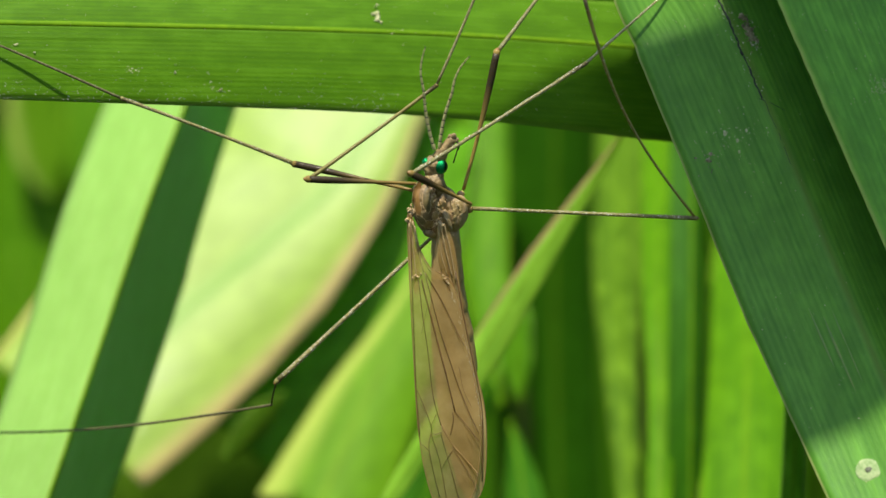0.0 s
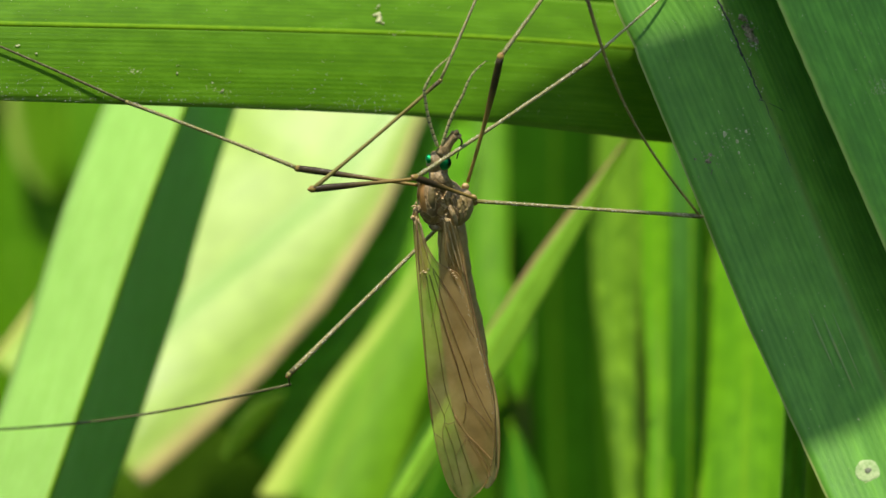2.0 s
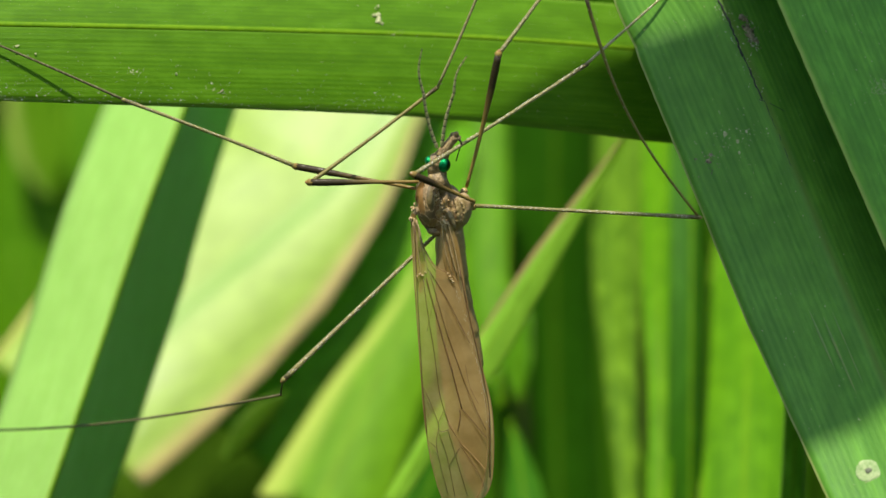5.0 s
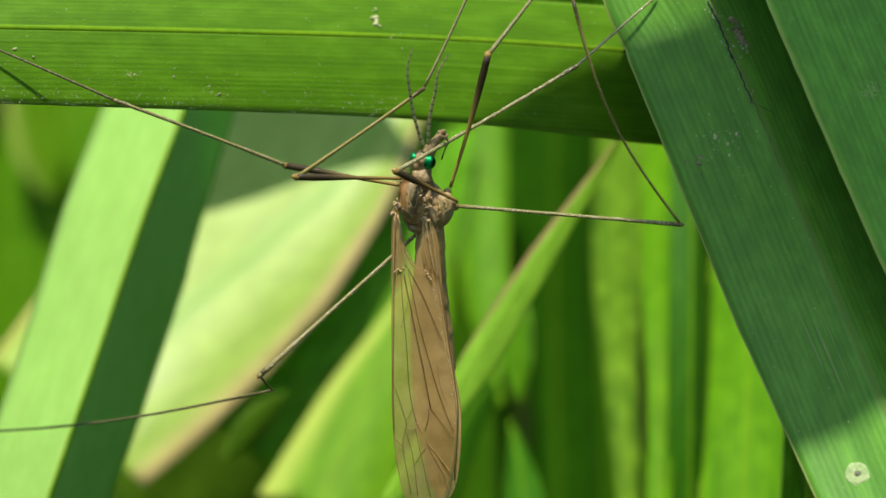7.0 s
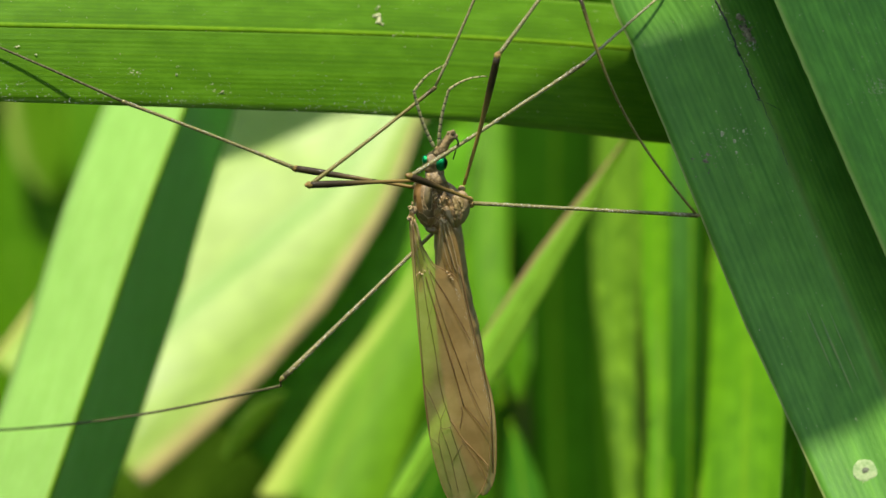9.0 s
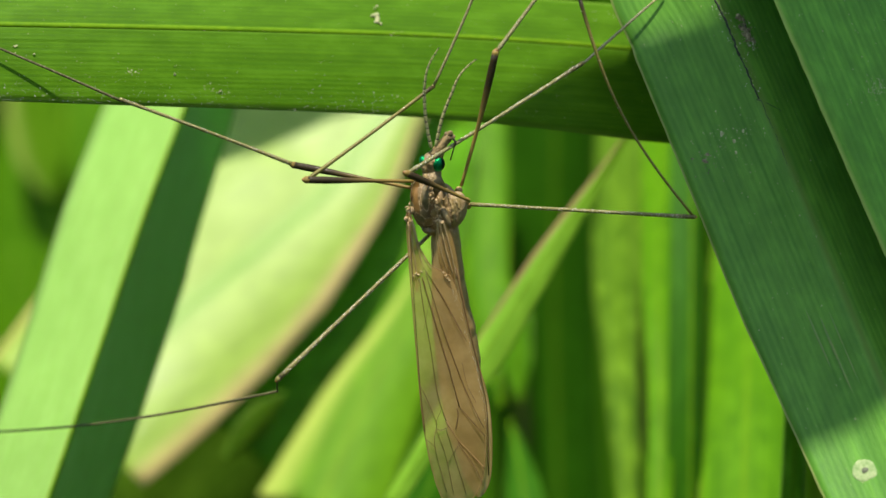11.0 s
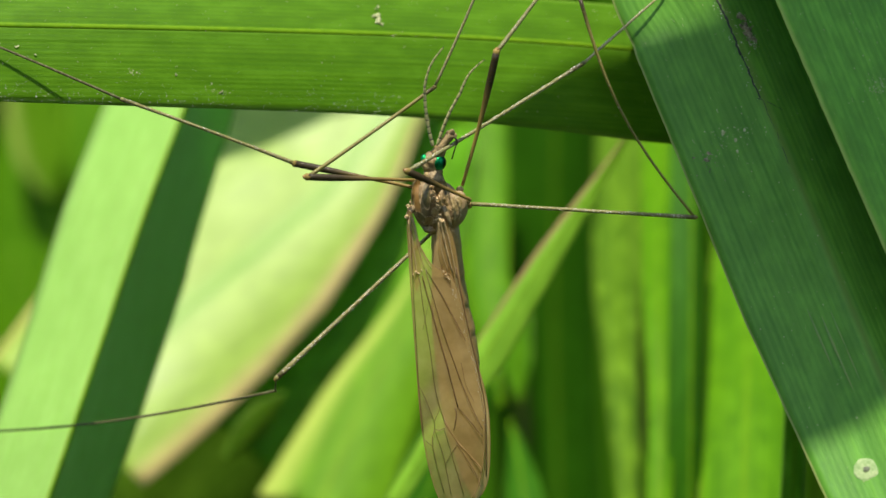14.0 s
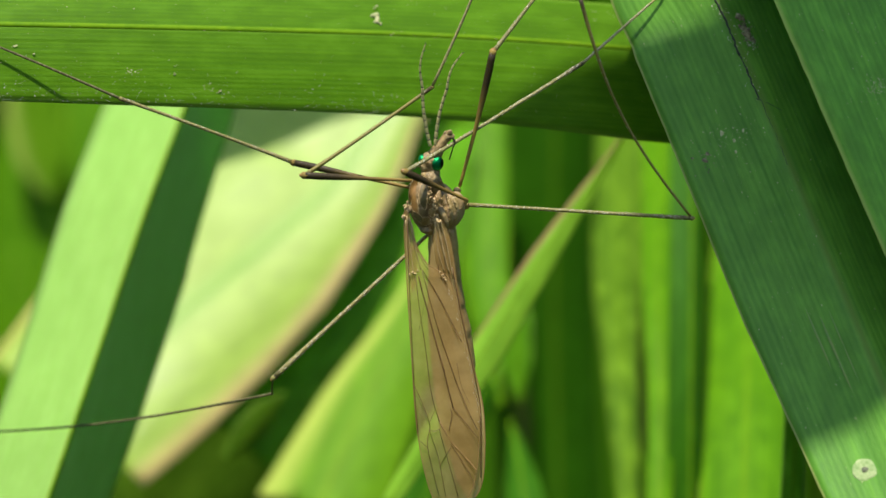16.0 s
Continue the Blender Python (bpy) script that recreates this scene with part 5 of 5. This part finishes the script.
def motions():
    fly_rows = [
        (0, -0.124, -0.004, -0.08, 1.5),
        (0.5, -0.073, 0.005, 0.05, 0.9),
        (1, -0.017, -0.018, -0.05, 1.5),
        (1.5, 0.104, 0.042, -0.20, 2.5),
        (2, 0.252, 0.440, -2.22, 8.7),
        (2.5, -0.076, 0.042, 0.16, 1.1),
        (3, 0.000, -0.000, 0.00, 0.0),
        (3.5, 0.113, 0.173, -0.15, 2.3),
        (4, -0.000, 0.095, -0.17, 1.9),
        (6.5, 0.349, 0.237, -2.53, 5.2),
        (7, -1.111, 0.279, 2.81, -0.2),
        (7.5, -0.554, 0.085, -0.83, 1.5),
        (8, -0.290, 0.104, -1.31, 2.5),
        (8.5, -0.275, 0.204, -1.50, 3.3),
        (9, 0.012, 0.272, -2.16, 4.7),
        (11.5, -0.265, 0.184, -1.44, 3.1),
        (12, -0.311, 0.169, -1.11, 2.3),
        (12.5, -0.085, 0.324, -1.80, 4.6),
        (13, -0.310, 0.204, -1.26, 1.7),
        (13.5, -0.248, 0.127, -1.04, 0.9),
        (14, -0.145, 0.254, -1.09, 2.1),
        (14.5, -0.161, 0.184, -1.64, 3.5),
        (15, -0.022, 0.398, -2.62, 6.4),
        (15.5, -0.100, 0.237, -1.42, 2.5),
        (16, -0.348, 0.210, -0.58, 1.3),
    ]
    feelers = [  # turns of the lower and the upper half, and the lean
        [(-9.9, 1.8, 0), (-10.2, 13.3, 0), (-6.6, 12.1, 0), (-15.4, 39.5, 0), (-10.5, 38.8, 0), (-5.9, 5.8, 0), (-6.8, 5.2, 0), (-12.6, 28.0, 0), (-9.4, 14.1, 0), (-16.5, -5.0, 15.0), (-15.0, 1.0, 12.0), (-16.3, 6.9, 11.7), (-13.2, 37.2, 0), (-11.2, 32.3, 0), (-16.8, 51.9, 0), (-3.2, 16.9, 0), (-5.7, 23.1, 0), (-8.0, 35.8, 0), (-5.6, 16.0, 0), (-5.6, 12.8, 0), (-6.6, 25.7, 0), (-8.7, 39.1, 0), (-12.6, 52.5, 0), (-19.3, 57.0, 0), (-6.9, 4.7, 0)],
        [(12.8, 24.4, 0), (16.9, 28.5, 0), (19.5, 31.2, 0), (6.9, 67.0, 0), (23.3, 35.0, 0), (11.7, 23.4, 0), (10.3, 28.7, 0), (13.4, 51.9, 0), (16.6, 29.2, 0), (6.0, 16.0, 14.0), (5.0, 15.0, 13.0), (5.3, 23.9, 0), (11.4, 61.1, 0), (22.8, 41.1, 0), (12.0, 71.5, 0), (20.8, 32.5, 0), (22.8, 34.4, 0), (21.7, 48.6, 0), (17.7, 29.3, 0), (16.3, 27.9, 0), (24.3, 36.0, 0), (18.0, 53.5, 0), (17.0, 58.3, 0), (12.9, 63.1, 0), (12.1, 23.7, 0)],
    ]
    knees = {
        "fore": [(-0.11, -0.0), (-0.07, -0.0), (-0.07, -0.07), (0.0, -0.15), (0.11, -0.3), (-0.07, -0.07), (0.0, -0.0), (0.11, -0.0), (0.0, -0.0), (0.0, -0.49), (-0.75, -0.07), (-0.6, -0.19), (-0.49, -0.19), (-0.38, -0.15), (-0.07, -0.3), (-0.22, -0.0), (-0.22, -0.0), (-0.07, -0.07), (-0.22, 0.04), (-0.19, 0.04), (-0.11, 0.04), (-0.11, -0.07), (-0.07, -0.07), (-0.07, -0.15), (-0.22, 0.11)],
        "mid": [(-0.06, -0.21), (-0.0, -0.05), (0.03, -0.23), (0.12, -0.23), (0.22, -0.86), (-0.07, -0.19), (0.0, -0.0), (0.15, -0.07), (0.0, -0.15), (0.15, -0.82), (-0.82, -0.07), (-0.41, -0.26), (-0.22, -0.3), (-0.19, -0.3), (0.04, -0.6), (-0.22, -0.15), (-0.3, -0.07), (-0.11, -0.3), (-0.3, -0.07), (-0.22, 0.04), (-0.11, -0.07), (-0.19, -0.19), (-0.07, -0.41), (-0.19, -0.38), (-0.34, 0.04)],
        "cross": [(-0.1, -0.09), (-0.07, 0.01), (0.03, -0.1), (0.14, -0.08), (0.16, -0.35), (-0.07, -0.04), (0.0, -0.0), (0.19, -0.0), (0.0, -0.0), (0.22, -0.38), (-1.09, 0.07), (-0.67, -0.11), (-0.53, -0.11), (-0.45, -0.11), (-0.19, -0.26), (-0.45, -0.0), (-0.53, -0.0), (-0.3, -0.04), (-0.53, 0.07), (-0.45, 0.07), (-0.34, 0.07), (-0.34, -0.0), (-0.27, -0.16), (-0.26, -0.14), (-0.49, 0.03)],
        "raised": [(-0.07, 0.07), (0.0, -0.0), (0.07, -0.0), (0.07, -0.19), (0.11, -0.45), (-0.11, -0.11), (0.0, -0.0), (0.19, -0.0), (0.0, -0.07), (0.07, -0.34), (-0.67, -0.19), (-0.45, -0.22), (-0.3, -0.19), (-0.22, -0.19), (-0.07, -0.34), (-0.22, -0.07), (-0.3, -0.07), (-0.11, -0.11), (-0.3, -0.0), (-0.22, 0.07), (-0.11, -0.0), (-0.19, -0.07), (-0.11, -0.19), (-0.22, -0.22), (-0.34, -0.0)],
        "outer": [(-0.11, 0.04), (-0.07, 0.04), (0.0, 0.04), (0.04, 0.04), (0.11, 0.15), (-0.07, -0.0), (0.0, -0.0), (0.11, 0.04), (0.0, -0.0), (0.22, 0.22), (-1.05, -0.38), (-0.53, -0.0), (-0.3, 0.11), (-0.22, 0.11), (0.0, 0.22), (-0.22, 0.04), (-0.3, 0.04), (-0.11, 0.15), (-0.3, 0.04), (-0.22, 0.11), (-0.11, 0.11), (-0.19, 0.11), (-0.07, 0.22), (-0.11, 0.11), (-0.38, 0.04)],
        "hind": [(-0.19, 0.04), (-0.11, -0.0), (0.0, -0.0), (0.22, 0.11), (0.67, 0.53), (-0.07, 0.11), (0.0, -0.0), (0.15, 0.22), (0.04, 0.15), (0.79, 0.22), (-1.27, 0.45), (-0.56, 0.11), (-0.22, 0.11), (-0.22, 0.22), (0.22, 0.26), (-0.22, 0.22), (-0.3, 0.22), (0.04, 0.41), (-0.3, 0.26), (-0.34, 0.11), (-0.19, 0.26), (-0.07, 0.22), (0.22, 0.53), (0.0, 0.26), (-0.41, 0.26)],
        "ankle_hind": [(-0.26, -0.19), (-0.19, -0.15), (0.0, -0.07), (0.3, 0.45), (1.05, 1.24), (0.0, 0.0), (0.0, 0.0), (0.19, 0.22), (0.11, 0.15), (0.94, 1.05), (-0.19, 0.82), (-0.38, 0.3), (0.0, 0.49), (0.0, 0.67), (0.38, 1.12), (0.0, 0.67), (-0.07, 0.67), (0.34, 1.01), (-0.07, 0.67), (-0.11, 0.45), (0.0, 0.75), (0.07, 0.67), (0.38, 1.12), (0.15, 0.75), (-0.22, 0.56)],
        "ankle_mid": [(-0.11, 0.07), (-0.07, 0.07), (0.0, 0.07), (0.04, -0.0), (0.15, 0.19), (-0.11, -0.04), (0.0, -0.0), (0.11, 0.07), (0.0, -0.0), (-0.07, -0.11), (-0.97, -0.11), (-0.64, -0.15), (-0.41, -0.11), (-0.41, -0.04), (-0.22, -0.11), (-0.34, -0.04), (-0.34, -0.04), (-0.22, -0.0), (-0.34, -0.0), (-0.3, -0.0), (-0.22, -0.0), (-0.22, -0.04), (-0.19, -0.0), (-0.22, -0.11), (-0.41, -0.0)],
        "ankle_outer": [(-0.11, 0.07), (-0.07, 0.07), (0.0, -0.0), (0.0, 0.07), (0.0, 0.19), (-0.07, -0.0), (0.0, -0.0), (0.11, 0.07), (0.0, 0.07), (0.0, 0.19), (-0.75, -0.11), (-0.6, -0.0), (-0.49, 0.11), (-0.41, 0.11), (-0.3, 0.22), (-0.3, 0.11), (-0.38, 0.11), (-0.26, 0.22), (-0.38, 0.19), (-0.3, 0.11), (-0.26, 0.22), (-0.26, 0.11), (-0.26, 0.22), (-0.26, 0.19), (-0.38, 0.11)],
    }
    top = [(-0.06, 0.15), (-0.06, 0.11), (-0.04, 0.07), (0.0, 0.11), (0.06, 0.07), (-0.06, 0.06), (0.0, -0.0), (0.06, 0.04), (0.0, 0.06), (0.04, 0.02), (-0.15, -0.13), (-0.15, 0.07), (-0.1, 0.06), (-0.1, 0.06), (0.04, -0.0), (-0.1, 0.04), (-0.1, 0.04), (-0.06, 0.06), (-0.1, 0.06), (-0.06, 0.06), (0.0, -0.0), (0.0, -0.0), (-0.04, 0.06), (0.0, -0.0), (-0.1, 0.04)]
    side = [(-0.02, 0.06), (0.0, 0.06), (0.0, 0.06), (0.0, -0.0), (-0.04, -0.0), (-0.11, -0.02), (0.0, -0.0), (0.17, 0.06), (0.07, -0.0), (-0.04, -0.0), (-0.69, -0.17), (-0.56, -0.09), (-0.36, -0.02), (-0.3, -0.0), (-0.21, 0.02), (-0.24, 0.02), (-0.24, 0.02), (-0.15, 0.06), (-0.24, 0.06), (-0.22, 0.06), (-0.15, 0.09), (-0.18, 0.06), (-0.18, 0.06), (-0.24, 0.02), (-0.24, 0.06)]
    narrow = [-0.34, 0.04, -0.09, 0.43, 0.39, 0.04, 0.0, 0.3, 0.0, 0.0, -0.33, -0.34, 0.0, 0.13, 0.3, 0.04, 0.04, 0.39, 0.0, 0.13, 0.17, 0.17, 0.3, 0.26, -0.17]
    poses = dense([row[1:] for row in fly_rows])
    feelers = [dense(rows) for rows in feelers]
    knees = {key: dense(rows) for key, rows in knees.items()}
    top, side, narrow = dense(top), dense(side), dense([(dx,) for dx in narrow])
    walk(fly, [(t, fly_pose(*p)) for t, p in zip(STEPS, poses)])
    walk(leaf_top, [(t, pose(dx * MM, 0, dz * MM)) for t, (dx, dz) in zip(STEPS, top)])
    walk(leaf_right, [(t, pose(dx * MM, 0, dz * MM)) for t, (dx, dz) in zip(STEPS, side)])
    walk(leaf_front, [(t, pose(dx * MM, 0, dz * MM)) for t, (dx, dz) in zip(STEPS, side)])
    walk(rear["narrow"], [(t, pose(dx * MM, 0, 0)) for t, (dx,) in zip(STEPS, narrow)])
    dip = {0.0: 0.0, 4.0: 0.0, 6.5: -21.0, 7.0: -39.0, 7.5: -28.0, 8.0: -25.5, 9.0: -25.0, 11.5: -25.2, 12.5: -24.0, 14.0: -24.6, 16.0: -26.0}
    walk(swaying, [(t, pose(0, 0, dz * MM)) for t, dz in dip.items()])
    for k, (low, high) in enumerate(antennae):
        first, second = [], []
        for t, (a, b, lean) in zip(STEPS, feelers[k]):
            root = Matrix.Translation(ANTENNA_BASES[k] * MM) @ pose(0, 0, 0, lean, 0, 0)
            first.append((t, root @ pose(0, 0, 0, 0, a, 0)))
            second.append((t, root @ pose(0, 0, 0, 0, a, 0) @ pose(0, 0, FEELERS[k][0] * MM) @ pose(0, 0, 0, 0, b - a, 0)))
        walk(low, first)
        walk(high, second)

    def span(a, b):
        """The pose of a segment that starts at a and points at b."""
        z = (b - a).normalized()
        x = Vector((0, 1, 0)).cross(z).normalized()
        return Matrix.Translation(a * MM) @ Matrix((x, z.cross(x), z)).transposed().to_4x4()

    def hinge(a, b, length, way):
        """b moved in depth, so that it lies at its segment's length from a."""
        flat = (b.x - a.x) ** 2 + (b.z - a.z) ** 2
        return Vector((b.x, a.y + way * math.sqrt(max(0.0, length * length - flat)), b.z))

    for key, joint in LEGS.items():
        tracks = [[], [], []]
        for i, (t, p) in enumerate(zip(STEPS, poses)):
            m = fly_pose(*p)
            hip = (m @ (Vector(joint["hip"]) * MM)) / MM
            bend = Vector((knees[key][i][0], 0, knees[key][i][1]))
            hold = side if key == "cross" else top
            ride = Vector((hold[i][0], 0, hold[i][1]))
            if key == "hind":
                ride = Vector((0, 0, 0))
            knee = hinge(hip, Vector(joint["knee"]) + bend, REACH[key][0], DEPTH[key][0])
            share = {"fore": 0.4, "mid": 1.0, "cross": 0.0, "raised": 0.4, "outer": 1.0, "hind": 0.9}[key]
            swing = Vector((knees["ankle_" + key][i][0], 0, knees["ankle_" + key][i][1])) if "ankle_" + key in knees else bend * share + ride * (1 - share)
            ankle = hinge(knee, Vector(joint["ankle"]) + swing, REACH[key][1], DEPTH[key][1])
            foot = Vector(joint["foot"]) + ride
            inv = m.inverted()
            for track, (a, b) in zip(tracks, ((hip, knee), (knee, ankle), (ankle, foot))):
                track.append((t, inv @ span(a, b)))
        for ob, track in zip(limbs[key], tracks):
            walk(ob, track)


motions()
